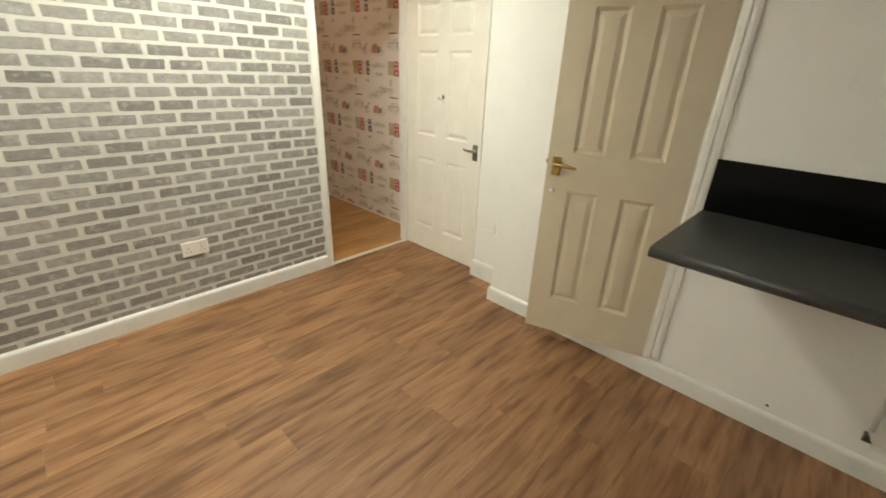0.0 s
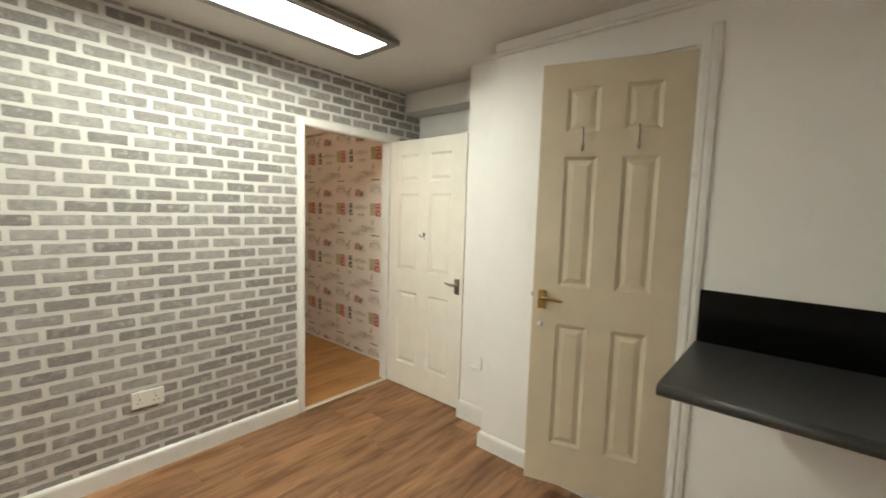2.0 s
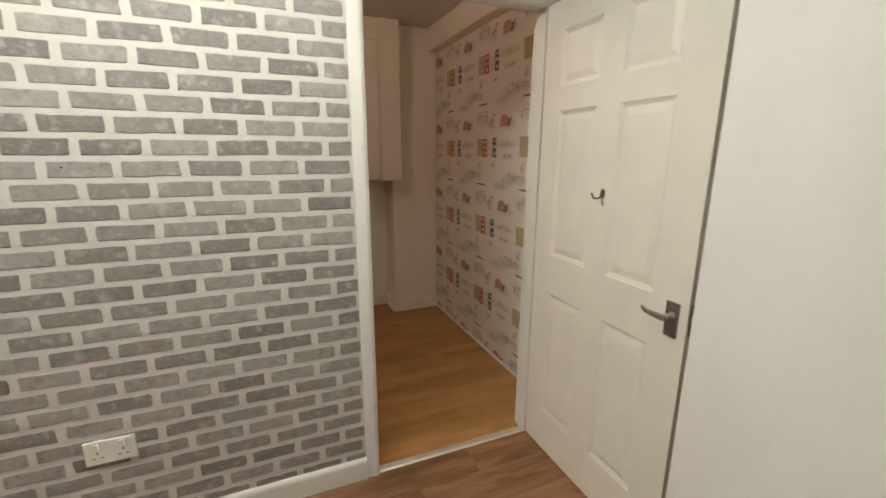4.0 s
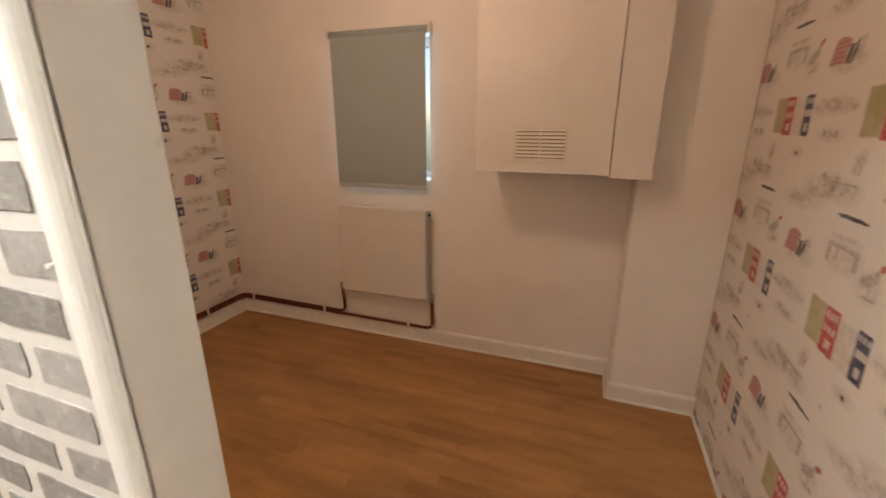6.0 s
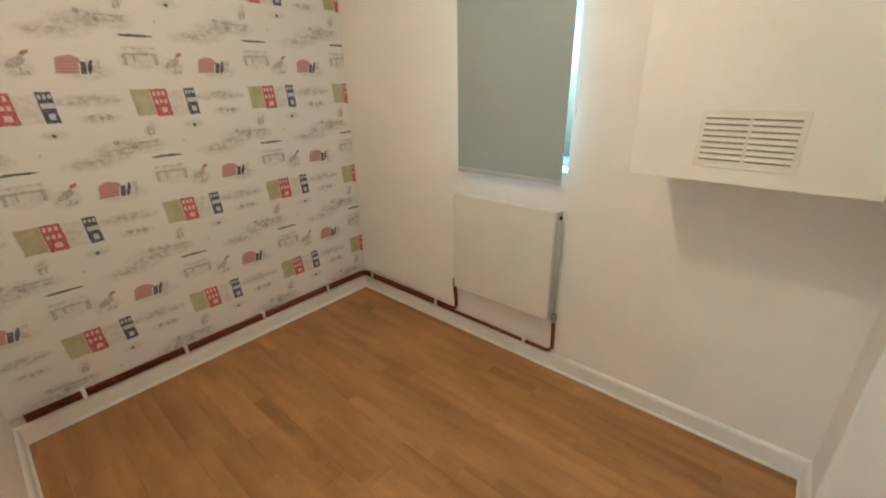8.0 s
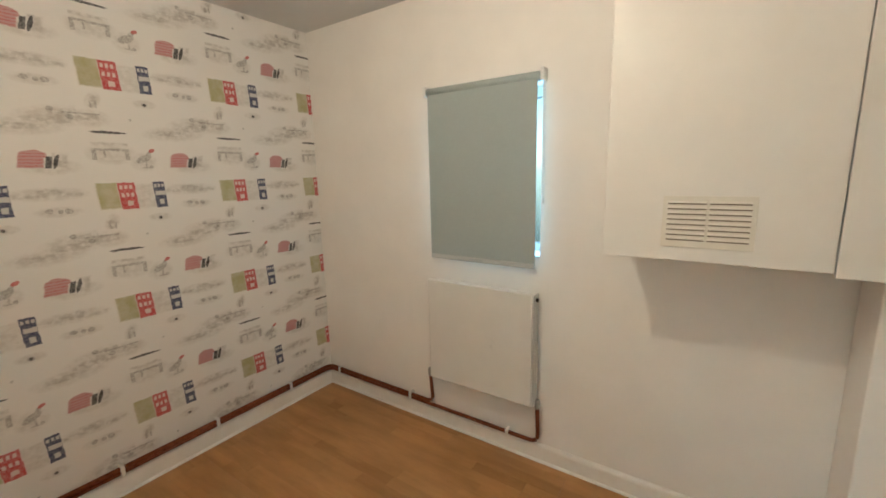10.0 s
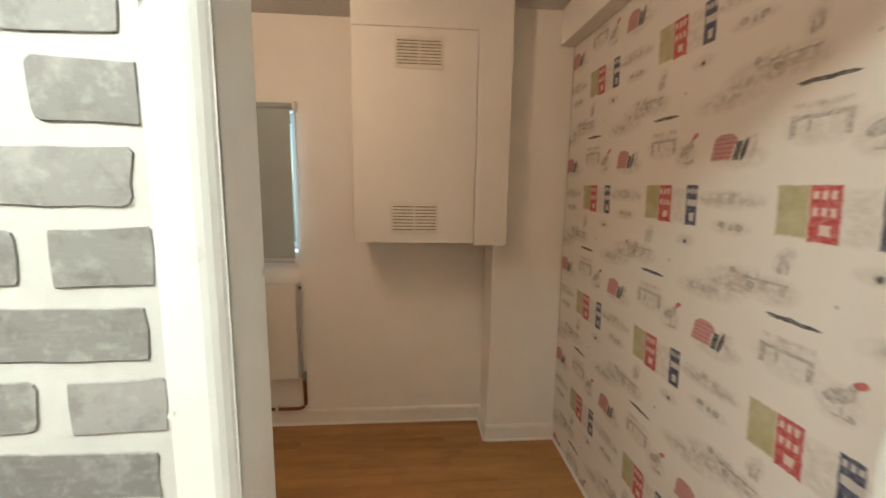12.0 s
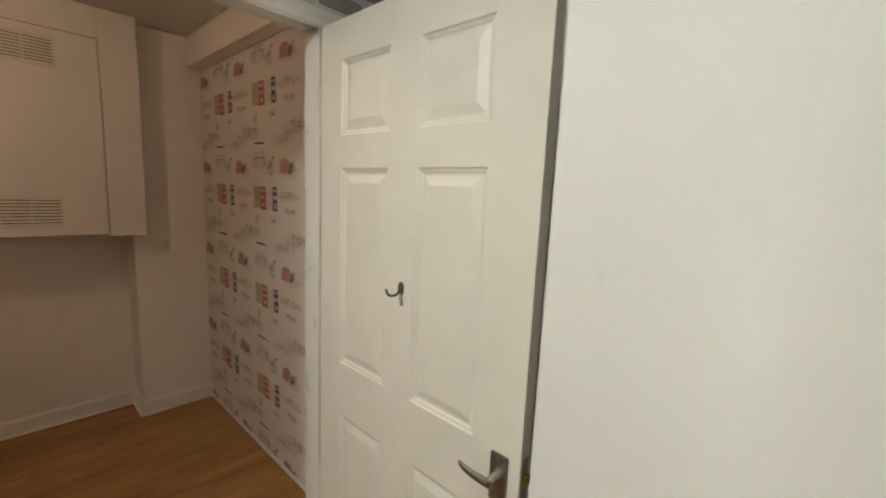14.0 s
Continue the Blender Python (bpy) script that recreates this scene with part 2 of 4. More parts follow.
    panes += [rect(0.150, 0.194, 0.044, 0.064), rect(0.164, 0.184, 0.084, 0.108)]
    col = print_on(col, union(*panes), (0.72, 0.68, 0.63), 0.78)
    level["v"] = low
    hut = union(rect(0.240, 0.316, 0.398, 0.450, -0.15, 0.006), blob(0.282, 0.400, 0.042, 0.020))
    stripe = n.math("LESS_THAN", n.math("FRACT", n.math("DIVIDE", v, 0.0125)), 0.5)
    col = print_on(col, hut, (0.47, 0.25, 0.24), 0.85)
    col = print_on(col, n.math("MULTIPLY", hut, stripe), (0.46, 0.14, 0.14), n.ramp(speck, (0.35, 0.2), (0.6, 0.75)))
    dark = union(rect(0.322, 0.342, 0.404, 0.452, -0.2), blob(0.350, 0.425, 0.008, 0.030, -0.3), blob(0.0, 0.296, 0.066, 0.0055, 3.0), rect(-0.06, 0.06, 0.299, 0.301, 0, 0.002), blob(0.157, 0.163, 0.006, 0.006))
    col = print_on(col, dark, (0.030, 0.028, 0.034), n.ramp(speck, (0.3, 0.65), (0.6, 0.95)))
    col = print_on(col, blob(0.158, 0.372, 0.012, 0.009, -0.6), (0.48, 0.10, 0.09), 0.85)
    n.bump(n.noise(pos, 260, 3), 0.10, 0.0008)
    return n.done(col, 0.72, 0.0, 0.25)


def emitter(name, colour, strength):
    n = Nodes(name)
    n.put(n.bsdf.inputs["Emission Color"], colour)
    n.put(n.bsdf.inputs["Emission Strength"], strength)
    return n.done((0.8, 0.8, 0.8), 0.5)


def stone_top(name):
    n = Nodes(name)
    fleck = n.noise(n.coords, 240, 4, 0.7)
    cloud = n.noise(n.coords, 18, 4)
    col = n.mix(n.ramp(fleck, (0.45, 0.0), (0.62, 0.8)), (0.030, 0.031, 0.030), (0.075, 0.077, 0.075))
    col = n.mix(n.ramp(cloud, (0.3, 0.1), (0.75, 0.3)), col, (0.052, 0.054, 0.053))
    return n.done(col, 0.36, 0.0, 0.4)


def dirty_wall(name, colour):
    """Wall paint with scuffs and faint grubby patches low down near the old pipework."""
    n = Nodes(name)
    blotch = n.noise(n.coords, 3.2, 5, 0.6)
    scuff = n.noise(n.stretch(n.coords, 1.0, 1.0, 0.5), 14, 6, 0.65)
    col = n.mix(n.ramp(blotch, (0.35, 0.0), (0.75, 0.6)), colour, tuple(c * 0.92 for c in colour))
    col = n.mix(n.ramp(scuff, (0.62, 0.0), (0.80, 0.35)), col, (colour[0] * 0.78, colour[1] * 0.74, colour[2] * 0.68))
    n.bump(n.noise(n.coords, 160, 3), 0.14, 0.001)
    return n.done(col, 0.55, 0.0, 0.35)


def fabric(name, colour):
    n = Nodes(name)
    a = n.noise(n.stretch(n.coords, 1, 1, 0.08), 420, 2)
    b = n.noise(n.stretch(n.coords, 1, 0.08, 1), 420, 2)
    weave = n.math("MULTIPLY", n.math("ADD", a, b), 0.5)
    col = n.mix(n.ramp(weave, (0.4, 0.0), (0.6, 1.0)), tuple(c * 0.95 for c in colour), colour)
    n.bump(weave, 0.08, 0.0006)
    return n.done(col, 0.8, 0.0, 0.2)


M_WALL = dirty_wall("kitchen wall paint", (0.83, 0.825, 0.81))
M_ROOMWALL = painted("room wall paint", (0.88, 0.845, 0.795), 0.6, 0.03, 4.0, 0.15, 150)
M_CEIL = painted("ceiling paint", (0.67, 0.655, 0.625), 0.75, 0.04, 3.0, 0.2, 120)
M_PAPER = painted("brick print ground", (0.66, 0.645, 0.62), 0.62, 0.05, 30.0, 0.25, 90)
M_BRICK = brick_ink("brick print", False)
M_BRICKS = brick_ink("brick print joined", True)
M_INK = painted("dark brick edge print", (0.20, 0.190, 0.182), 0.7, 0.1, 60.0)
M_TRIM_ROOM = painted("white floor bead", (0.88, 0.865, 0.83), 0.35)
M_SKIRT = painted("worn white room skirting paint", (0.86, 0.835, 0.785), 0.45, 0.04, 12.0, 0.10, 60, 0.4)
M_TRIM = painted("white gloss trim", (0.77, 0.765, 0.74), 0.32, 0.04, 12.0, 0.10, 60, 0.5)
M_DOOR = painted("white door paint", (0.80, 0.775, 0.71), 0.34, 0.04, 7.0, 0.10, 90, 0.5)
M_CREAM = painted("cream door paint", (0.66, 0.585, 0.45), 0.38, 0.05, 7.0, 0.10, 90, 0.5)
M_PLANK = plank_wood("brown plank vinyl", (0.380, 0.205, 0.106), (0.278, 0.140, 0.068), (0.165, 0.075, 0.033), 0.18, 16.0, 0.0, 0.50, 0.40, 0.80, 0.6)
M_OAK = plank_wood("oak laminate", (0.455, 0.245, 0.090), (0.385, 0.200, 0.070), (0.295, 0.145, 0.046), 0.19, 6.0, 0.0634, 0.34, 0.12, 0.975, 0.03)
M_SEAM = painted("dark floor seam", (0.21, 0.113, 0.054), 0.7)
M_SEAM_OAK = painted("oak floor seam", (0.22, 0.11, 0.04), 0.7)
M_PAPER_R = wallpaper("town wallpaper", -2.948, 1.497, 1)
M_PAPER_L = wallpaper("town wallpaper mirrored run", -3.442, 1.481, -1)
M_TOP = stone_top("dark speckled worktop")
M_SPLASH = painted("black gloss panel", (0.004, 0.004, 0.004), 0.10, 0.1, 20.0, 0.02, 60, 0.12)
M_CHROME = metal("chrome", (0.62, 0.60, 0.57), 0.22)
M_STEEL = metal("dull steel", (0.42, 0.41, 0.39), 0.34)
M_NICKEL = metal("worn nickel", (0.31, 0.295, 0.27), 0.27)
M_DARKMETAL = metal("dark antique metal", (0.13, 0.12, 0.105), 0.32)
M_BRASS = metal("brass", (0.46, 0.32, 0.12), 0.24, 0.5)
M_COPPER = metal("tarnished copper", (0.24, 0.085, 0.045), 0.48, 0.6)
M_PLASTIC = painted("white plastic", (0.80, 0.79, 0.75), 0.35, 0.02, 15.0, 0.02, 60, 0.5)
M_VENTPL = painted("aged vent plastic", (0.76, 0.72, 0.63), 0.45, 0.04, 15.0, 0.05, 60, 0.5)
M_DARK = painted("dark gap", (0.03, 0.027, 0.023), 0.8, 0.06, 9.0, 0.1, 180, 0.1)
M_BLIND = fabric("grey green blind fabric", (0.385, 0.43, 0.425))
M_RAD = painted("radiator enamel", (0.75, 0.72, 0.665), 0.33, 0.02, 8.0, 0.03, 60, 0.5)
M_CAB = painted("cabinet white", (0.80, 0.77, 0.72), 0.5, 0.03, 5.0, 0.08, 120, 0.4)
M_PIPE = painted("painted pipe", (0.80, 0.785, 0.75), 0.45, 0.10, 20.0, 0.1, 80, 0.4)
M_RADEND = painted("grey radiator end", (0.52, 0.50, 0.47), 0.4)
M_SLOT_SHADE = painted("brown for shade in vent slots", (0.17, 0.135, 0.095), 0.8)
M_BAR = painted("silver grey blind bar", (0.52, 0.535, 0.53), 0.35)
M_STRIP = metal("pale aluminium strip", (0.80, 0.78, 0.74), 0.45, 0.1)
M_ALU = metal("satin aluminium", (0.30, 0.295, 0.28), 0.42)
M_LAMP = emitter("fluorescent diffuser", KITCHEN_COLOUR, KITCHEN_LAMP)
M_LAMP_FILL = emitter("unseen fill diffuser", KITCHEN_COLOUR, KITCHEN_FILL)
M_BULB = emitter("warm bulb glass", ROOM_COLOUR, ROOM_LAMP)
M_GLASS = Nodes("window glass")
M_GLASS.put(M_GLASS.bsdf.inputs["Transmission Weight"], 1.0)
M_GLASS = M_GLASS.done((1, 1, 1), 0.02)

# ---- shapes ----


def bm_box(x0, x1, y0, y1, z0, z1, bevel=0.0, segments=2, bm=None):
    """A box, with rounded edges where asked, added to bm."""
    own = bmesh.new()
    bmesh.ops.create_cube(own, size=1.0)
    for vert in own.verts:
        vert.co = Vector(((x0 + x1) / 2 + vert.co.x * (x1 - x0), (y0 + y1) / 2 + vert.co.y * (y1 - y0), (z0 + z1) / 2 + vert.co.z * (z1 - z0)))
    if bevel:
        bmesh.ops.bevel(own, geom=own.edges[:], offset=bevel, segments=segments, affect="EDGES", profile=0.5)
    return merge(bm, own)


def merge(bm, own):
    if bm is None:
        return own
    data = bpy.data.meshes.new("temporary")
    own.to_mesh(data)
    bm.from_mesh(data)
    bpy.data.meshes.remove(data)
    own.free()
    return bm


def bm_tube(points, radius, sides=10, bm=None, closed=False):
    """A round tube along a line of points, with capped ends."""
    own = bmesh.new()
    pts = [Vector(p) for p in points]
    rings = []
    for k, p in enumerate(pts):
        before, after = pts[max(k - 1, 0)], pts[min(k + 1, len(pts) - 1)]
        way = (after - before).normalized()
        side = way.cross(Vector((0.123, 0.456, 0.88))).normalized()
        if side.length < 0.1:
            side = way.cross(Vector((1, 0, 0))).normalized()
        up = side.cross(way).normalized()
        r = radius[k] if isinstance(radius, (list, tuple)) else radius
        rings.append([own.verts.new(p + r * (math.cos(a) * side + math.sin(a) * up)) for a in (2 * math.pi * j / sides for j in range(sides))])
    for a, b in zip(rings, rings[1:]):
        for j in range(sides):
            own.faces.new((a[j], a[(j + 1) % sides], b[(j + 1) % sides], b[j]))
    own.faces.new(rings[0][::-1])
    own.faces.new(rings[-1])
    for face in own.faces:
        face.smooth = len(face.verts) == 4
    bmesh.ops.recalc_face_normals(own, faces=own.faces[:])
    return merge(bm, own)


def curve_points(*pts, round_by=0.02, steps=4):
    """A polyline with its inner corners rounded."""
    pts = [Vector(p) for p in pts]
    out = [pts[0]]
    for a, b, c in zip(pts, pts[1:], pts[2:]):
        r = min(round_by, (b - a).length / 2, (c - b).length / 2)
        p, q = b + (a - b).normalized() * r, b + (c - b).normalized() * r
        for k in range(steps + 1):
            s = k / steps
            out.append(p * (1 - s) ** 2 + b * 2 * s * (1 - s) + q * s * s)
    return out + [pts[-1]]


def bm_prism(profile, start, end, side, bm=None):
    """A profile of (out, up) pairs swept straight from start to end; out goes along the vector side, up along z (or as given)."""
    own = bmesh.new()
    start, end, side = Vector(start), Vector(end), Vector(side)
    up = Vector((0, 0, 1)) if abs((end - start).normalized().z) < 0.9 else (end - start).normalized().cross(side)
    a = [own.verts.new(start + side * o + up * h) for o, h in profile]
    b = [own.verts.new(end + side * o + up * h) for o, h in profile]
    for j in range(len(profile)):
        own.faces.new((a[j], a[(j + 1) % len(a)], b[(j + 1) % len(b)], b[j]))
    own.faces.new(a[::-1])
    own.faces.new(b)
    bmesh.ops.recalc_face_normals(own, faces=own.faces[:])
    return merge(bm, own)


def part(name, bm, material, parent=None, label="", at=None):
    """Links a bmesh as one mesh object, under a thing or a part where one is given."""
    data = bpy.data.meshes.new(name)
    bm.to_mesh(data)
    bm.free()
    data.materials.append(material)
    ob = new(name, data)
    if parent is not None:
        ob.parent = parent
        if at is None:
            ob.matrix_parent_inverse = base_of(parent).inverted()
    if at is not None:
        ob.matrix_basis = at
    return tagged(ob, label)


def base_of(ob):
    m = ob.matrix_basis.copy()
    while ob.parent is not None:
        m = ob.parent.matrix_basis @ ob.matrix_parent_inverse @ m
        ob = ob.parent
    return m


def thing(name, x, y, z, label, category, group="", kind="", turn=0.0):
    """An empty at the base of a thing, to hold its parts."""
    ob = new(name)
    ob.empty_display_size = 0.05
    ob.matrix_basis = pose(x, y, z, 0, 0, turn)
    return tagged(ob, label, category, group, kind)


def setting(name, bm, material, label, category):
    return tagged(part(name, bm, material), label, category, "", "structure")


def skirting_profile(height, thick):
    return [(0, 0), (thick, 0), (thick, height * 0.80), (thick * 0.85, height * 0.90), (thick * 0.45, height * 0.97), (0, height)]


# ---- plan ----
XB, XBACK = -2.475, -2.538          # faces of the wall between the kitchen and the room
XW = -4.565                          # window wall of the room
YL, YR = -0.567, 2.520               # papered walls of the room
YN, XE, YS = 2.010, 0.885, -2.45     # kitchen walls: cupboard wall, worktop end wall, wall behind
YA, XA, XP = 2.207, -1.628, -1.302     # stepped wall beside the white door, and the edge of the pier
YALC = 2.61
ZK, ZR = 2.398, 2.384                # ceilings
DOOR_L, DOOR_R, DOOR_H = 1.506, 2.266, 1.990

# brick-papered wall with its doorway
bm = bm_box(XBACK, XB, YS - 0.1, DOOR_L - 0.025, 0, 2.55)
bm_box(XBACK, XB, DOOR_R + 0.025, 2.75, 0, 2.55, bm=bm)
bm_box(XBACK, XB, DOOR_L - 0.025, DOOR_R + 0.025, DOOR_H + 0.025, 2.55, bm=bm)
wall_brick = setting("wall_west", bm, M_PAPER, "wall papered with whitewashed grey brick pattern, around a doorway", "wall")

# room side lining of that wall
bm = bm_box(XBACK - 0.02, XBACK - 0.001, YL - 0.02, DOOR_L - 0.05, 0, 2.45)
bm_box(XBACK - 0.02, XBACK - 0.001, DOOR_L - 0.05, YR, DOOR_H + 0.05, 2.45, bm=bm)
bm_box(XBACK - 0.02, XBACK - 0.001, DOOR_R + 0.05, YR, 0, DOOR_H + 0.05, bm=bm)
setting("wall_room_east", bm, M_ROOMWALL, "plain off-white painted plaster wall beside the doorway", "wall")

# kitchen walls
DX0, DX1, DZ0, DZ1 = -0.875, -0.290, 0.085, 2.165
bm = bm_box(XP, DX0, YN, YN + 0.12, 0, 2.55)
bm_box(DX1, XE, YN, YN + 0.12, 0, 2.55, bm=bm)
bm_box(DX0, DX1, YN, YN + 0.12, DZ1, 2.55, bm=bm)
bm_box(DX0, DX1, YN, YN + 0.12, 0, DZ0, bm=bm)
setting("wall_north", bm, M_WALL, "off-white painted kitchen wall with an opening for the cupboard door", "wall")
setting("wall_pier", bm_box(XP, XP + 0.10, YN + 0.12, YA, 0, 2.55), M_WALL, "white painted side of the projecting wall", "wall")
setting("wall_stepped", bm_box(XA, XP + 0.10, YA, YA + 0.14, 0, 2.55), M_WALL, "white painted stepped wall beside the open white door", "wall")
setting("wall_alcove_side", bm_box(XA, XA + 0.10, YA + 0.14, YALC + 0.1, 0, 2.55), M_WALL, "white painted side wall of the alcove", "wall")
setting("wall_alcove", bm_box(XB, XA, YALC, YALC + 0.1, 0, 2.55), M_WALL, "off-white wall of the alcove behind the white door", "wall")
setting("wall_east", bm_box(XE, XE + 0.1, YS - 0.1, YN + 0.12, 0, 2.55), M_WALL, "off-white painted kitchen end wall above pipework", "wall")
setting("wall_south", bm_box(XB, XE, YS - 0.1, YS, 0, 2.55), M_WALL, "plain off-white kitchen wall", "wall")
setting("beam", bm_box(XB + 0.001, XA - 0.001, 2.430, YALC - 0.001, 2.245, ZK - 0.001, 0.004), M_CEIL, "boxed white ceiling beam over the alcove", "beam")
bm = bm_prism([(0, 0), (0.024, 0.002), (0.030, 0.010), (0.025, 0.022), (0.008, 0.026), (0, 0.026)], (XP - 0.028, YN, 2.318), (XE, YN, 2.318), (0, -1, 0))
setting("trim_rail", bm, M_TRIM, "thin white moulding running along the top of the wall", "moulding")

# cupboard behind the cream door
bm = bm_box(DX0 - 0.15, DX1 + 0.15, YN + 0.62, YN + 0.66, 0, 2.3)
bm_box(DX0 - 0.19, DX0 - 0.15, YN + 0.12, YN + 0.66, 0, 2.3, bm=bm)
bm_box(DX1 + 0.15, DX1 + 0.19, YN + 0.12, YN + 0.66, 0, 2.3, bm=bm)
bm_box(DX0 - 0.15, DX1 + 0.15, YN + 0.12, YN + 0.62, 2.26, 2.3, bm=bm)
bm_box(DX0 - 0.15, DX1 + 0.15, YN + 0.12, YN + 0.62, 0.04, DZ0 - 0.004, bm=bm)
setting("wall_cupboard", bm, M_WALL, "dim plain inside of the built-in cupboard", "wall")

# room walls
WY0, WY1, WZ0, WZ1 = 0.424, 1.013, 1.072, 1.890
bm = bm_box(XW - 0.22, XW, YL - 0.1, WY0, 0, 2.5)
bm_box(XW - 0.22, XW, WY1, YR + 0.1, 0, 2.5, bm=bm)
bm_box(XW - 0.22, XW, WY0, WY1, 0, WZ0, bm=bm)
bm_box(XW - 0.22, XW, WY0, WY1, WZ1, 2.5, bm=bm)
setting("wall_window", bm, M_ROOMWALL, "off-white painted plaster wall with a small window", "wall")
setting("wall_paper_south", bm_box(XW, XBACK - 0.02, YL - 0.1, YL, 0, 2.5), M_PAPER_L, "wall papered with sketched red and navy town houses", "wall")
setting("wall_paper_north", bm_box(XW, XBACK - 0.021, YR, YR + 0.1, 0, 2.5), M_PAPER_R, "wall papered with sketched red and navy town houses", "wall")
CHX, CHY = -4.335, 2.118
setting("wall_boxing", bm_box(XW, CHX, CHY, YR - 0.001, 0, ZR, 0.006), M_ROOMWALL, "off-white boxed projection in the corner of the room", "wall")
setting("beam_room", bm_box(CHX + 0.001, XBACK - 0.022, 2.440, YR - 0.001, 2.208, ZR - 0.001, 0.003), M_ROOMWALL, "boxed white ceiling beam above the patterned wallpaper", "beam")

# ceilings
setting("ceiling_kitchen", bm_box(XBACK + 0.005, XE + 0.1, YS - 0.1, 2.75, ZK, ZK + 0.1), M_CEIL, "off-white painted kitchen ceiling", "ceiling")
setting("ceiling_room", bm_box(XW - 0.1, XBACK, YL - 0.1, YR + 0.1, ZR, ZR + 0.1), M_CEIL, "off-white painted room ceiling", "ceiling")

# floors: underlay sheets; the planks are laid at the end of the file
floor_kitchen = setting("floor", bm_box(XB, XE + 0.1, YS - 0.1, 2.75, -0.06, -0.004), M_SEAM, "brown wood-plank vinyl floor of the kitchen", "floor")
floor_room = setting("floor_room", bm_box(XW - 0.05, XB - 0.04, YL - 0.1, YR + 0.1, -0.06, -0.004), M_SEAM_OAK, "warm orange oak laminate floor of the room", "floor")

# skirting boards
SK, ST, SR = skirting_profile(0.100, 0.016), skirting_profile(0.132, 0.016), skirting_profile(0.098, 0.015)
runs = [
    ("kitchen", SK, (XB, YS, 0), (XB, 1.450, 0), (1, 0, 0)),
    ("kitchen", SK, (XB, 2.376, 0), (XB, YALC, 0), (1, 0, 0)),
    ("kitchen", SK, (XB, YALC, 0), (XA, YALC, 0), (0, -1, 0)),
    ("kitchen", ST, (XA, YALC, 0), (XA, YA - 0.016, 0), (-1, 0, 0)),
    ("kitchen", ST, (XA, YA, 0), (XP - 0.016, YA, 0), (0, -1, 0)),
    ("kitchen", SK, (XP, YA, 0), (XP, YN - 0.016, 0), (-1, 0, 0)),
    ("kitchen", SK, (XP, YN, 0), (DX0, YN, 0), (0, -1, 0)),
    ("kitchen", skirting_profile(DZ0 + 0.004, 0.016), (DX0, YN, 0), (DX1, YN, 0), (0, -1, 0)),
    ("kitchen", SK, (DX1, YN, 0), (0.70, YN, 0), (0, -1, 0)),
    ("kitchen", SK, (XE, YS, 0), (XE, YN, 0), (-1, 0, 0)),
    ("room", SR, (XBACK - 0.02, YL, 0), (XBACK - 0.02, 1.44, 0), (-1, 0, 0)),
    ("room", SR, (XBACK - 0.02, YL, 0), (XW, YL, 0), (0, 1, 0)),
    ("room", SR, (XW, YL, 0), (XW, CHY, 0), (1, 0, 0)),
    ("room", SR, (XW, CHY, 0), (CHX + 0.015, CHY, 0), (0, -1, 0)),
    ("room", SR, (CHX, CHY, 0), (CHX, YR, 0), (1, 0, 0)),
]
BEAD = [(0.014, 0), (0.023, 0), (0.0225, 0.006), (0.020, 0.010), (0.014, 0.013)]
for where, profile, a, b, side in runs:
    if where == "room":
        setting("trim_bead", bm_prism(BEAD, a, b, side), M_TRIM_ROOM, "white quarter-round bead at the foot of the skirting", "bead")
    setting("baseboard", bm_prism(profile, a, b, side), M_TRIM if where == "kitchen" else M_SKIRT, "white gloss painted skirting board along the wall", "skirting board")
setting("baseboard", bm_prism([(0, 0), (0.010, 0), (0.008, 0.012), (0, 0.016)], (CHX, YR, 0), (XBACK - 0.02, YR, 0), (0, -1, 0)), M_TRIM, "thin white bead along the patterned wallpaper", "bead")

# door lining, stops, architrave and threshold of the doorway
frame_1 = thing("door_frame", XB, DOOR_L, 0, "white gloss painted door lining and rounded architrave", "door frame", kind="structure")
part("jamb", bm_box(XBACK - 0.022, XB + 0.004, DOOR_L - 0.024, DOOR_L, 0, DOOR_H, 0.002), M_TRIM, frame_1)
part("jamb", bm_box(XBACK - 0.022, XB + 0.004, DOOR_R, DOOR_R + 0.024, 0, DOOR_H, 0.002), M_TRIM, frame_1)
part("head", bm_box(XBACK - 0.022, XB + 0.004, DOOR_L - 0.024, DOOR_R + 0.024, DOOR_H, DOOR_H + 0.024, 0.002), M_TRIM, frame_1)
ARCH = [(0, 0), (0.004, 0), (0.006, 0.004), (0.012, 0.026), (0.0145, 0.038), (0.0135, 0.044), (0.011, 0.049), (0.007, 0.053), (0.004, 0.0545), (0.004, 0.056), (0, 0.056)]


def architrave(y_out, direction, z1):
    own = bmesh.new()
    a = [own.verts.new((XB + o, y_out + direction * h, 0)) for o, h in ARCH]
    b = [own.verts.new((XB + o, y_out + direction * h, z1 - h)) for o, h in ARCH]
    for j in range(len(ARCH)):
        own.faces.new((a[j], a[(j + 1) % len(a)], b[(j + 1) % len(b)], b[j]))
    own.faces.new(a[::-1])
    own.faces.new(b)
    bmesh.ops.recalc_face_normals(own, faces=own.faces[:])
    return own


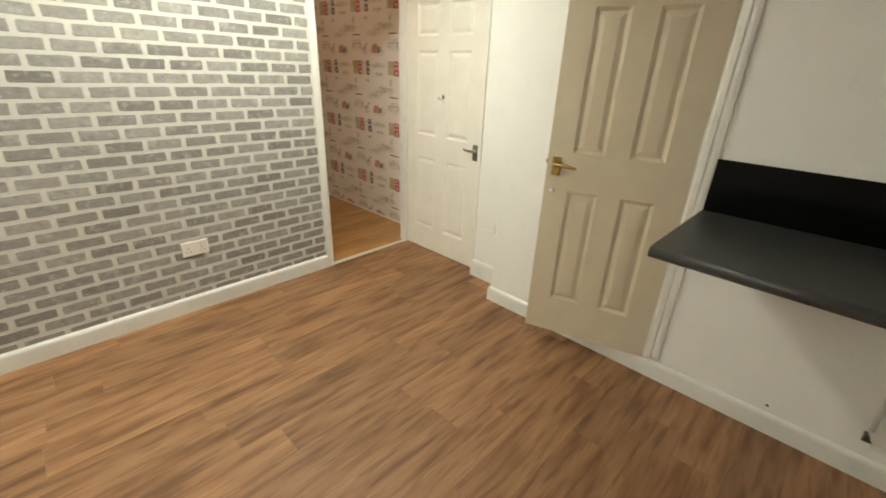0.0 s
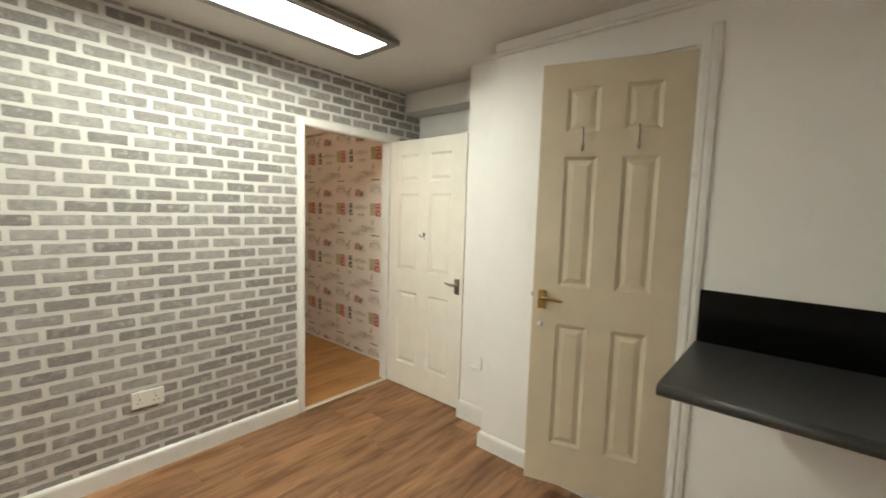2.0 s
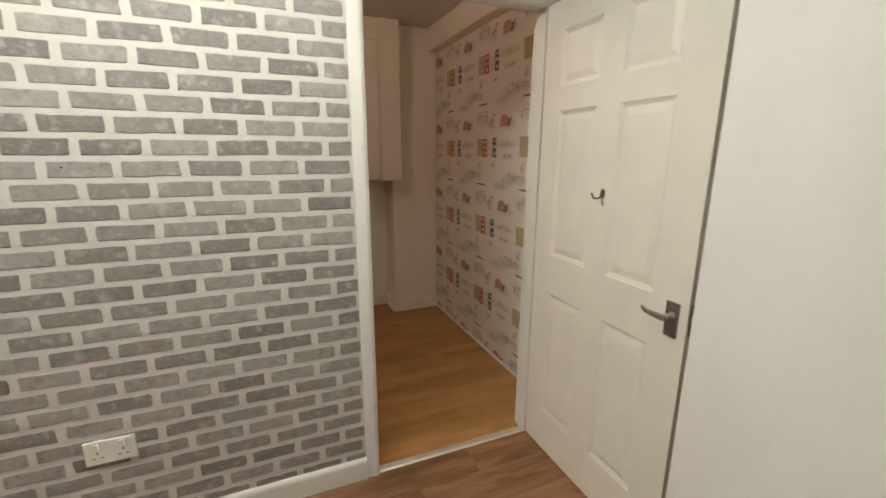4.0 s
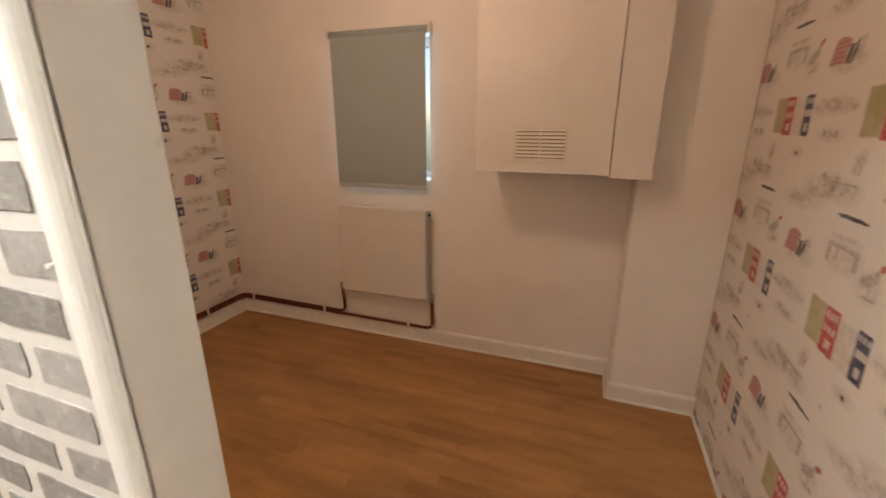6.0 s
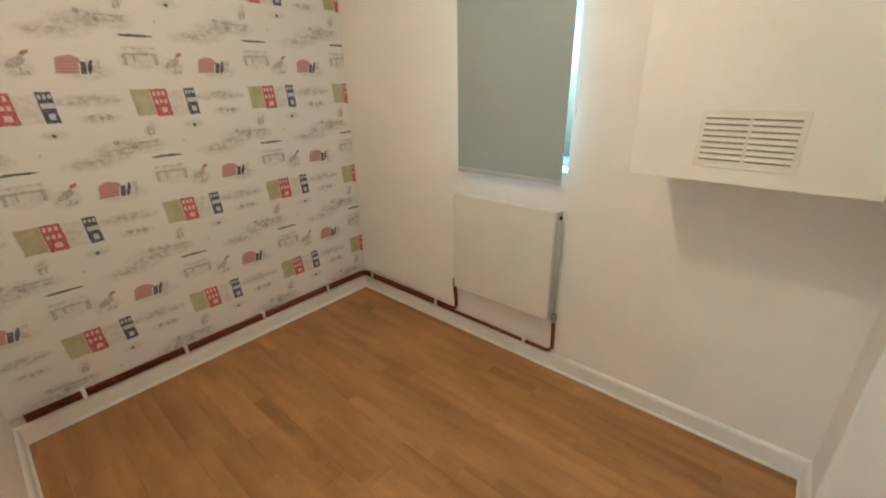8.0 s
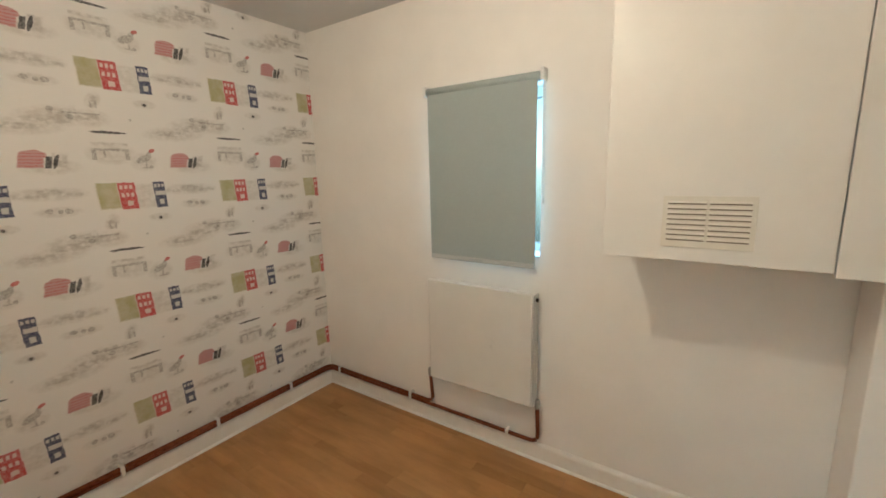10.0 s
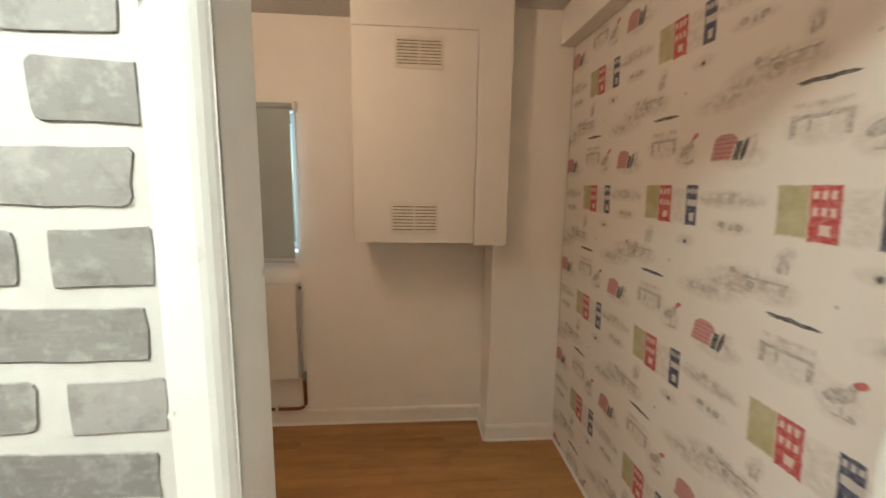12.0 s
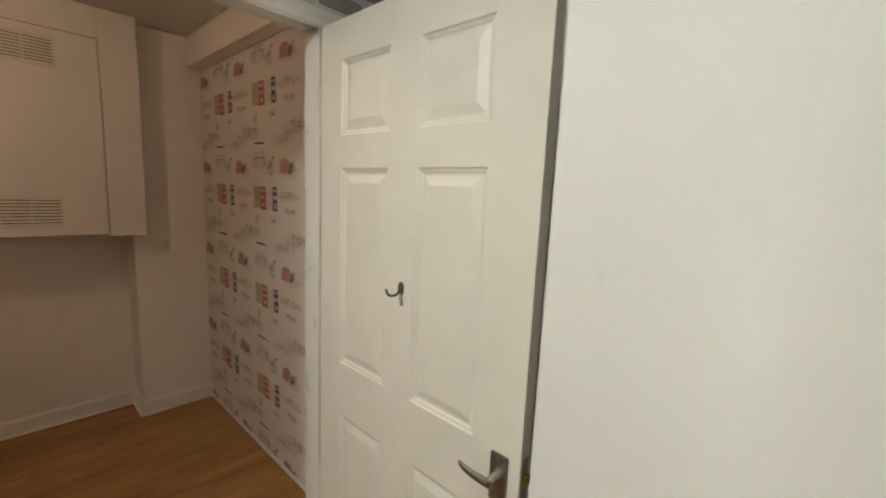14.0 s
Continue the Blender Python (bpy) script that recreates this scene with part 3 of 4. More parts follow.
part("architrave", architrave(1.450, 1, 2.040), M_TRIM, frame_1)
part("architrave", architrave(2.372, -1, 2.040), M_TRIM, frame_1)
own = bmesh.new()
a = [own.verts.new((XB + o, 1.450 + h, 2.040 - h)) for o, h in ARCH]
b = [own.verts.new((XB + o, 2.372 - h, 2.040 - h)) for o, h in ARCH]
for j in range(len(ARCH)):
    own.faces.new((a[j], a[(j + 1) % len(a)], b[(j + 1) % len(b)], b[j]))
own.faces.new(a[::-1])
own.faces.new(b)
bmesh.ops.recalc_face_normals(own, faces=own.faces[:])
part("architrave", own, M_TRIM, frame_1)
plate = part("strike_plate", bm_box(XB - 0.042, XB - 0.008, DOOR_L - 0.001, DOOR_L + 0.0015, 0.908, 0.955, 0.001), M_STEEL, frame_1, "tarnished metal strike plate")
part("strike_hole", bm_box(XB - 0.032, XB - 0.016, DOOR_L + 0.0012, DOOR_L + 0.002, 0.918, 0.950), M_DARK, plate)
setting("threshold", bm_prism([(-0.022, 0), (0.022, 0), (0.014, 0.006), (-0.014, 0.006)], (XB - 0.020, DOOR_L, 0), (XB - 0.020, DOOR_R, 0), (1, 0, 0)), M_STRIP, "pale metal threshold strip across the doorway", "threshold")


# ---- doors ----
def panelled(width, height, thick, columns, rows):
    """A moulded door leaf in its own plane: x along, z up, its face at y = 0 and the back at y = thick. Each panel has a sunk rim and a raised field."""
    own = bmesh.new()
    xs = sorted({0.0, width, *(c for pair in columns for c in pair)})
    zs = sorted({0.0, height, *(r for pair in rows for r in pair)})

    def quad(*pts):
        own.faces.new([own.verts.new(p) for p in pts])

    def ring(a, b, ya, yb):
        (x0, x1, z0, z1), (u0, u1, w0, w1) = a, b
        outer = [(x0, ya, z0), (x1, ya, z0), (x1, ya, z1), (x0, ya, z1)]
        inner = [(u0, yb, w0), (u1, yb, w0), (u1, yb, w1), (u0, yb, w1)]
        for j in range(4):
            quad(outer[j], outer[(j + 1) % 4], inner[(j + 1) % 4], inner[j])

    for x0, x1 in zip(xs, xs[1:]):
        for z0, z1 in zip(zs, zs[1:]):
            if (x0, x1) in columns and (z0, z1) in rows:
                edge = (x0, x1, z0, z1)
                steps = [(0.0, 0.0), (0.004, 0.004), (0.010, 0.006), (0.014, 0.0095), (0.020, 0.0095), (0.042, 0.0025)]
                for (da, ya), (db, yb) in zip(steps, steps[1:]):
                    ring((x0 + da, x1 - da, z0 + da, z1 - da), (x0 + db, x1 - db, z0 + db, z1 - db), ya, yb)
                d, y = steps[-1]
                quad((x0 + d, y, z0 + d), (x1 - d, y, z0 + d), (x1 - d, y, z1 - d), (x0 + d, y, z1 - d))
            else:
                quad((x0, 0, z0), (x1, 0, z0), (x1, 0, z1), (x0, 0, z1))
    quad((0, thick, 0), (0, thick, height), (width, thick, height), (width, thick, 0))
    quad((0, 0, 0), (0, 0, height), (0, thick, height), (0, thick, 0))
    quad((width, 0, 0), (width, thick, 0), (width, thick, height), (width, 0, height))
    quad((0, 0, height), (width, 0, height), (width, thick, height), (0, thick, height))
    quad((0, 0, 0), (0, thick, 0), (width, thick, 0), (width, 0, 0))
    bmesh.ops.remove_doubles(own, verts=own.verts[:], dist=0.0002)
    bmesh.ops.recalc_face_normals(own, faces=own.faces[:])
    return own


def lever_handle(parent, u, z, towards, material, tall, label):
    """A lever on an oblong backplate; towards: +1 or -1, the way the lever points along the door."""
    handle = part("door_handle", bm_box(u - 0.020, u + 0.020, -0.008, 0, z - tall / 2, z + tall / 2, 0.003), material, parent, label, at=Matrix())
    line = curve_points((u, -0.006, z + 0.012), (u, -0.050, z + 0.012), (u + towards * 0.045, -0.056, z + 0.016), (u + towards * 0.104, -0.054, z + 0.006), round_by=0.022)
    part("lever", bm_tube(line, [0.010] * 2 + [0.0085] * (len(line) - 3) + [0.006], 10), material, handle, at=Matrix())
    part("rose", bm_tube([(u, -0.007, z + 0.012), (u, -0.016, z + 0.012)], 0.014, 14), material, handle, at=Matrix())
    return handle


W1 = 0.778
door_1 = tagged(part("door_1", panelled(W1, 1.975, 0.035, [(0.108, 0.324), (0.434, 0.648)], [(0.195, 0.785), (0.958, 1.562), (1.655, 1.865)]), M_DOOR, at=pose(XB + 0.012, 2.270, 0.010)), "white six-panel door standing wide open against the alcove", "door", "", "structure")
HU, HZ = 0.728, 0.898
handle = part("door_handle", bm_box(HU - 0.022, HU + 0.022, -0.007, 0, HZ - 0.056, HZ + 0.056, 0.002), M_NICKEL, door_1, "worn nickel lever handle on an oblong plate", at=Matrix())
part("neck", bm_tube([(HU + 0.003, -0.006, HZ + 0.016), (HU + 0.003, -0.012, HZ + 0.016), (HU + 0.003, -0.030, HZ + 0.016), (HU + 0.003, -0.052, HZ + 0.016)], [0.012, 0.0085, 0.0075, 0.008], 12), M_CHROME, handle, at=Matrix())
blade = bm_tube([(HU + 0.013, -0.050, HZ + 0.015), (HU - 0.005, -0.051, HZ + 0.015), (HU - 0.033, -0.053, HZ + 0.016), (HU - 0.057, -0.053, HZ + 0.018), (HU - 0.069, -0.052, HZ + 0.024), (HU - 0.073, -0.052, HZ + 0.028)], [0.009, 0.0105, 0.0095, 0.0080, 0.0065, 0.0035], 12)
for v in blade.verts:
    v.co.y = -0.051 + (v.co.y + 0.051) * 0.55
part("lever", blade, M_NICKEL, handle, at=Matrix())
for dz in (-0.046, 0.046):
    part("screw", bm_tube([(HU, -0.0068, HZ + dz), (HU, -0.0078, HZ + dz)], 0.0035, 8), M_STEEL, handle, at=Matrix())
part("latch", bm_box(W1 - 0.0005, W1 + 0.001, 0.006, 0.029, 0.86, 0.96, 0.0004), M_STEEL, door_1, at=Matrix())
part("latch_bolt", bm_box(W1 + 0.0005, W1 + 0.011, 0.011, 0.024, 0.905, 0.925, 0.002), M_BRASS, door_1, at=Matrix())
for z in (0.22, 1.0, 1.75):
    part("hinge", bm_tube([(-0.0035, 0.004, z - 0.04), (-0.0035, 0.004, z + 0.04)], 0.0042, 8), M_DOOR, door_1, at=Matrix())

CREAM = math.degrees(math.atan2(0.187, 0.605))
door_2 = tagged(part("door_2", panelled(0.633, 2.048, 0.035, [(0.118, 0.262), (0.370, 0.516)], [(0.210, 0.818), (1.007, 1.620), (1.735, 1.936)]), M_CREAM, at=pose(-0.889, 1.813, 0.095, 0, 0, CREAM)), "cream painted six-panel cupboard door, slightly ajar", "door", "", "structure")
lever_handle(door_2, 0.047, 0.935, 1, M_BRASS, 0.092, "polished brass lever handle on an oblong plate")
part("knob", bm_tube([(0.045, 0, 0.818), (0.045, -0.012, 0.818), (0.045, -0.016, 0.818), (0.045, -0.026, 0.818), (0.045, -0.030, 0.818)], [0.006, 0.006, 0.012, 0.013, 0.006], 12), M_PLASTIC, door_2, "small white turn knob", at=Matrix())
part("latch_bolt", bm_box(-0.010, 0.002, 0.010, 0.024, 0.945, 0.962, 0.002), M_BRASS, door_2, at=Matrix())
frame_2 = thing("door_frame", DX1, YN, DZ0, "white moulded architrave of the cupboard door", "door frame", kind="structure")
bm = bm_prism([(0, 0), (0.012, 0.0), (0.020, 0.010), (0.020, 0.030), (0.014, 0.036), (0.016, 0.050), (0.012, 0.066), (0.0, 0.070)], (DX1 + 0.014, YN, 0.112), (DX1 + 0.014, YN, 2.235), (0, -1, 0))
part("architrave", bm, M_TRIM, frame_2)
part("jamb", bm_box(DX1 - 0.012, DX1 + 0.016, YN - 0.006, YN + 0.12, DZ0, DZ1, 0.002), M_TRIM, frame_2)
part("jamb", bm_box(DX0, DX0 + 0.016, YN + 0.002, YN + 0.12, DZ0, DZ1, 0.002), M_TRIM, frame_2)
part("head", bm_box(DX0 + 0.016, DX1 - 0.012, YN + 0.002, YN + 0.12, DZ1 - 0.018, DZ1 - 0.002, 0.002), M_TRIM, frame_2)
part("sill", bm_box(DX0 + 0.002, DX1 - 0.013, YN - 0.010, YN + 0.12, DZ0 + 0.0005, DZ0 + 0.007, 0.002), M_TRIM, frame_2)


# ---- coat hooks ----
def double_hook(m, label):
    hook = tagged(new("coat_hook"), label, "coat hook")
    hook.matrix_basis = m
    plate = bm_tube([(0, 0, 0), (0, -0.004, 0), (0, -0.006, 0)], [0.0095, 0.0095, 0.006], 16)
    for v in plate.verts:
        v.co.z *= 1.9
    part("backplate", plate, M_DARKMETAL, hook, at=Matrix())
    part("prong", bm_tube(curve_points((0, -0.004, -0.006), (-0.002, -0.018, -0.017), (-0.004, -0.040, -0.014), (-0.005, -0.047, 0.004), round_by=0.014), 0.0034, 8), M_DARKMETAL, hook, at=Matrix())
    part("prong", bm_tube(curve_points((0.001, -0.004, -0.010), (0.007, -0.010, -0.024), (0.019, -0.014, -0.038), round_by=0.010), 0.0033, 8), M_STEEL, hook, at=Matrix())
    return hook


def long_hook(m, label):
    hook = tagged(new("coat_hook"), label, "coat hook")
    hook.matrix_basis = m
    plate = bm_tube([(0, 0, 0), (0, -0.003, 0), (0, -0.005, 0)], [0.008, 0.008, 0.005], 14)
    for v in plate.verts:
        v.co.z = v.co.z * 1.9 - 0.004
    part("backplate", plate, M_NICKEL, hook, at=Matrix())
    part("upper_prong", bm_tube(curve_points((0, -0.003, 0.004), (0.001, -0.012, 0.030), (0.001, -0.016, 0.062), (-0.002, -0.030, 0.082), round_by=0.018), 0.0034, 8), M_NICKEL, hook, at=Matrix())
    part("lower_prong", bm_tube(curve_points((0, -0.003, -0.006), (0, -0.012, -0.024), (0, -0.030, -0.024), (0, -0.034, -0.008), round_by=0.010), 0.0036, 8), M_NICKEL, hook, at=Matrix())
    part("tip", bm_tube([(0, -0.034, -0.010), (0, -0.034, -0.004), (0, -0.034, 0.0)], [0.0034, 0.0054, 0.003], 8), M_CHROME, hook, at=Matrix())
    return hook


double_hook(pose(-2.072, 2.2695, 1.262), "small dark metal double coat hook on the white door")
for u in (0.195, 0.430):
    long_hook(door_2.matrix_basis @ pose(u, -0.0005, 1.670), "chrome coat hook screwed to the cream door")

# ---- kitchen worktop ----
def worktop_mesh(outline, z0, z1):
    own = bmesh.new()
    low = [own.verts.new((x, y, z0)) for x, y in outline]
    face = own.faces.new(low)
    made = bmesh.ops.extrude_face_region(own, geom=[face])
    for vert in made["geom"]:
        if isinstance(vert, bmesh.types.BMVert):
            vert.co.z = z1
    front = [e for e in own.edges if all(abs(v.co.y - 1.372) < 0.002 for v in e.verts) and abs(e.verts[0].co.z - e.verts[1].co.z) < 1e-5]
    bmesh.ops.bevel(own, geom=front, offset=0.0185, segments=6, affect="EDGES", profile=0.5)
    for f in own.faces:
        f.smooth = abs(f.normal.z) < 0.999 and abs(f.normal.x) < 0.2 and f.calc_center_median().y < 1.40
    bmesh.ops.recalc_face_normals(own, faces=own.faces[:])
    return own


worktop = tagged(part("worktop", worktop_mesh([(-0.212, 1.372), (0.686, 1.372), (0.874, YN), (-0.212, YN)], 0.888, 0.928), M_TOP), "dark grey speckled laminate worktop fixed to the wall", "worktop")
tagged(part("worktop", worktop_mesh([(0.689, 1.372), (XE, 1.372), (XE, YN), (0.877, YN)], 0.888, 0.928), M_TOP), "short dark grey worktop end piece at the wall", "worktop")
bm = bm_prism([(-0.0016, 0), (0.0016, 0), (0.001, 0.0012), (-0.001, 0.0012)], (0.6875, 1.384, 0.9275), (0.8755, YN - 0.002, 0.9275), (1, 0, 0))
tagged(part("joint_strip", bm, M_STEEL), "thin metal joint strip between two worktop pieces", "joint strip")
tagged(part("splashback", bm_box(-0.218, XE - 0.016, YN - 0.010, YN, 0.928, 1.150, 0.0015), M_SPLASH), "glossy black splashback panel above the worktop", "splashback")
tagged(part("splashback", bm_box(XE - 0.010, XE, 1.372, YN - 0.002, 0.928, 1.150, 0.0015), M_SPLASH), "glossy black splashback panel on the end wall", "splashback")
tagged(part("corner_trim", bm_box(XE - 0.016, XE - 0.010, YN - 0.014, YN, 0.928, 1.152, 0.001), M_PLASTIC), "white plastic corner trim between splashback panels", "corner trim")

# old pipework under the worktop
pipes = thing("pipework", 0.56, YN, 0.14, "white painted pipework with dark capped valves under the worktop", "pipework")
YP = YN - 0.006
for line in (
    [(0.548, YP, 0.882), (0.560, YP, 0.225)],
    [(0.676, YP, 0.882), (0.690, YP, 0.322)],
    [(0.570, YP, 0.318), (0.856, YP, 0.330), (0.868, 1.86, 0.40), (0.868, 1.30, 0.37), (0.868, 0.60, 0.35)],
    [(0.576, YP, 0.160), (0.840, YP, 0.160)],
    [(0.852, YP, 0.150), (0.868, 1.90, 0.225), (0.868, 1.30, 0.232), (0.868, 0.60, 0.225)],
    [(0.868, 1.93, 0.300), (0.868, 1.30, 0.300), (0.868, 0.60, 0.300)],
):
    part("pipe", bm_tube(curve_points(*line, round_by=0.04), 0.0085, 10), M_PIPE, pipes)
for x, z in ((0.552, 0.205), (0.862, 0.190)):
    tap = part("valve", bm_tube([(x, YN, z), (x, YN - 0.028, z), (x, YN - 0.030, z), (x, YN - 0.050, z)], [0.008, 0.008, 0.012, 0.010], 10), M_DARKMETAL, pipes, "dark capped valve")
    part("lever", bm_box(x - 0.014, x + 0.014, YN - 0.058, YN - 0.050, z - 0.005, z + 0.005, 0.002), M_DARKMETAL, tap)
part("pipe_loop", bm_tube([(0.737 + 0.022 * math.cos(a), YN - 0.004 - 0.014 * math.sin(a), 0.402 + 0.014 * math.sin(a)) for a in (math.pi * k / 8 for k in range(9))], 0.004, 8), M_DARKMETAL, pipes, "dark bent pipe end")
part("outlet", bm_tube([(0.676, YN, 0.438), (0.676, YN - 0.004, 0.438)], 0.006, 10), M_DARK, pipes)
part("access_box", bm_box(0.580, 0.660, YN - 0.010, YN, 0.215, 0.318, 0.003), M_PIPE, pipes)
tagged(part("wall_plug", bm_tube([(0.252, YN, 0.134), (0.252, YN - 0.002, 0.134)], 0.006, 10), M_DARK), "small dark plugged screw hole in the wall", "wall plug")

# ---- double socket on the brick wall ----
socket = thing("wall_socket", XB, 0.587, 0.365, "white plastic double wall socket on the brick wallpaper", "wall socket")
part("faceplate", bm_box(XB + 0.001, XB + 0.012, 0.505, 0.651, 0.364, 0.452, 0.003), M_PLASTIC, socket)
for y in (0.542, 0.614):
    part("rocker_switch", bm_box(XB + 0.0115, XB + 0.016, y - 0.007, y + 0.007, 0.424, 0.444, 0.001), M_PLASTIC, socket)
    for dy, z, w, h in ((0, 0.410, 0.004, 0.009), (-0.011, 0.390, 0.007, 0.004), (0.011, 0.390, 0.007, 0.004)):
        part("pin_hole", bm_box(XB + 0.0117, XB + 0.0124, y + dy - w / 2, y + dy + w / 2, z - h / 2, z + h / 2), M_DARK, socket)

# ---- fluorescent fitting ----
def fluorescent(x, y, glow):
    x0, x1, y0, y1, z = x - 0.180, x + 0.180, y - 0.73, y + 0.73, 2.340
    lamp = thing("ceiling_light", (x0 + x1) / 2, (y0 + y1) / 2, ZK, "long fluorescent ceiling light with a grey metal frame, switched on", "ceiling light", "kitchen ceiling lights")
    part("backplate", bm_box(x0 + 0.11, x1 - 0.11, y0 + 0.06, y1 - 0.06, z + 0.0405, ZK - 0.001, 0.004), M_PLASTIC, lamp)
    for a, b, c, d in ((x0, x0 + 0.050, y0, y1), (x1 - 0.050, x1, y0, y1), (x0 + 0.050, x1 - 0.050, y0, y0 + 0.050), (x0 + 0.050, x1 - 0.050, y1 - 0.050, y1)):
        part("frame", bm_box(a, b, c, d, z, z + 0.026, 0.0015), M_ALU, lamp, "dull grey metal frame")
    part("diffuser", bm_box(x0 + 0.050, x1 - 0.050, y0 + 0.050, y1 - 0.050, z + 0.008, z + 0.022, 0.001), glow, lamp, "glowing white diffuser")
    part("tray", bm_box(x0 + 0.014, x1 - 0.014, y0 + 0.014, y1 - 0.014, z + 0.0265, z + 0.040, 0.004), M_PLASTIC, lamp)
    for y in (y0 + 0.22, y1 - 0.22):
        part("clip", bm_tube([(x1 - 0.012, y, z + 0.026), (x1 - 0.012, y, z + 0.046)], [0.012, 0.009], 12), M_CHROME, lamp, "round chrome fixing stud")


fluorescent(-1.830, 0.862, M_LAMP)
# added out-of-view copy of the fitting, only to fill the north walls with light
fluorescent(-1.830, -1.62, M_LAMP_FILL)

# ---- room: pendant lamp ----
RLX, RLY = -3.23, 1.000
pendant = thing("pendant_lamp", RLX, RLY, ZR, "plain warm bulb in a white ceiling lampholder", "ceiling lamp")
part("ceiling_rose", bm_tube([(RLX, RLY, ZR), (RLX, RLY, ZR - 0.012), (RLX, RLY, ZR - 0.024)], [0.045, 0.042, 0.020], 20), M_PLASTIC, pendant)
part("lampholder", bm_tube([(RLX, RLY, ZR - 0.022), (RLX, RLY, ZR - 0.060)], [0.018, 0.020], 14), M_PLASTIC, pendant)
part("bulb", bm_tube([(RLX, RLY, ZR - 0.060), (RLX, RLY, ZR - 0.075), (RLX, RLY, ZR - 0.095), (RLX, RLY, ZR - 0.112), (RLX, RLY, ZR - 0.122)], [0.014, 0.026, 0.032, 0.026, 0.010], 16), M_BULB, pendant, "glowing warm bulb")

# ---- room: window and blind ----
window_1 = thing("window_1", XW - 0.16, (WY0 + WY1) / 2, WZ0, "small white framed window behind a roller blind", "window", kind="structure")
for y0, y1, z0, z1 in ((WY0, WY0 + 0.05, WZ0, WZ1), (WY1 - 0.05, WY1, WZ0, WZ1), (WY0 + 0.05, WY1 - 0.05, WZ0, WZ0 + 0.05), (WY0 + 0.05, WY1 - 0.05, WZ1 - 0.05, WZ1)):
    part("window_frame", bm_box(XW - 0.20, XW - 0.14, y0, y1, z0, z1, 0.004), M_PLASTIC, window_1)
pane = part("pane", bm_box(XW - 0.172, XW - 0.166, WY0 + 0.05, WY1 - 0.05, WZ0 + 0.05, WZ1 - 0.05), M_GLASS, window_1)
pane.visible_shadow = False
part("window_sill", bm_box(XW - 0.14, XW + 0.002, WY0 + 0.001, WY1 - 0.001, WZ0 + 0.0005, WZ0 + 0.014, 0.003), M_TRIM, window_1)

blind = thing("roller_blind", XW, 0.71, 1.05, "grey-green roller blind pulled down over the window", "roller blind")
BX = XW + 0.030
part("roller", bm_tube([(BX, 0.400, 1.898), (BX, 1.018, 1.898)], 0.021, 18), M_BLIND, blind)
part("fabric", bm_box(BX + 0.014, BX + 0.0155, 0.407, 1.006, 1.052, 1.903), M_BLIND, blind)
part("bottom_bar", bm_box(BX + 0.007, BX + 0.021, 0.407, 1.006, 1.031, 1.056, 0.005, 3), M_BAR, blind, "silver grey bottom bar")
for y in (0.386, 1.024):
    part("bracket", bm_box(XW, BX + 0.024, y - 0.008 + 0.003, y + 0.008 + 0.003, 1.876, 1.930, 0.004), M_PLASTIC, blind, "white plastic end bracket")
part("bead_chain", bm_tube(curve_points((BX + 0.004, 1.030, 1.89), (BX + 0.006, 1.034, 1.40), (BX - 0.004, 1.036, 1.32), (BX - 0.012, 1.034, 1.40), (BX - 0.010, 1.030, 1.89), round_by=0.05), 0.0016, 6), M_PLASTIC, blind)

# ---- room: radiator and its pipes ----
RY0, RY1, RZ0, RZ1 = 0.402, 1.014, 0.336, 0.916
rad = thing("radiator", XW, (RY0 + RY1) / 2, RZ0, "white flat panel radiator hung under the window", "radiator")
part("panel", bm_box(-4.500, -4.478, RY0, RY1, RZ0, RZ1, 0.006, 3), M_RAD, rad)
part("back_panel", bm_box(-4.540, -4.502, RY0 + 0.012, RY1 + 0.004, RZ0 + 0.020, RZ1 - 0.012, 0.004), M_RAD, rad)
part("end_cover", bm_box(-4.536, -4.484, RY1 + 0.004, RY1 + 0.010, RZ0 + 0.004, RZ1 - 0.004, 0.002), M_RADEND, rad, "bare grey end of the radiator")
part("top_grille", bm_box(-4.532, -4.502, RY0 + 0.03, RY1 - 0.03, RZ1 - 0.0125, RZ1 - 0.006, 0.002), M_RAD, rad)
part("bleed_valve", bm_tube([(-4.505, RY1 + 0.009, RZ1 - 0.030), (-4.505, RY1 + 0.020, RZ1 - 0.030)], 0.009, 10), M_DARK, rad)
for y, z in ((RY0 - 0.030, 0.344), (RY1 + 0.018, 0.344)):
    valve = part("valve", bm_tube([(-4.520, y, z - 0.030), (-4.520, y, z - 0.022), (-4.520, y, z + 0.016), (-4.520, y, z + 0.022)], [0.009, 0.014, 0.014, 0.009], 12), M_STEEL, rad, "dull metal radiator valve")
    part("union", bm_tube([(-4.520, y, z), (-4.520, y + (0.026 if y < 0.7 else -0.026), z)], 0.010, 10), M_STEEL, valve)
for y in (RY0 + 0.10, RY1 - 0.10):
    part("wall_bracket", bm_box(XW, -4.539, y - 0.015, y + 0.015, RZ0 + 0.08, RZ1 - 0.08, 0.002), M_RAD, rad)

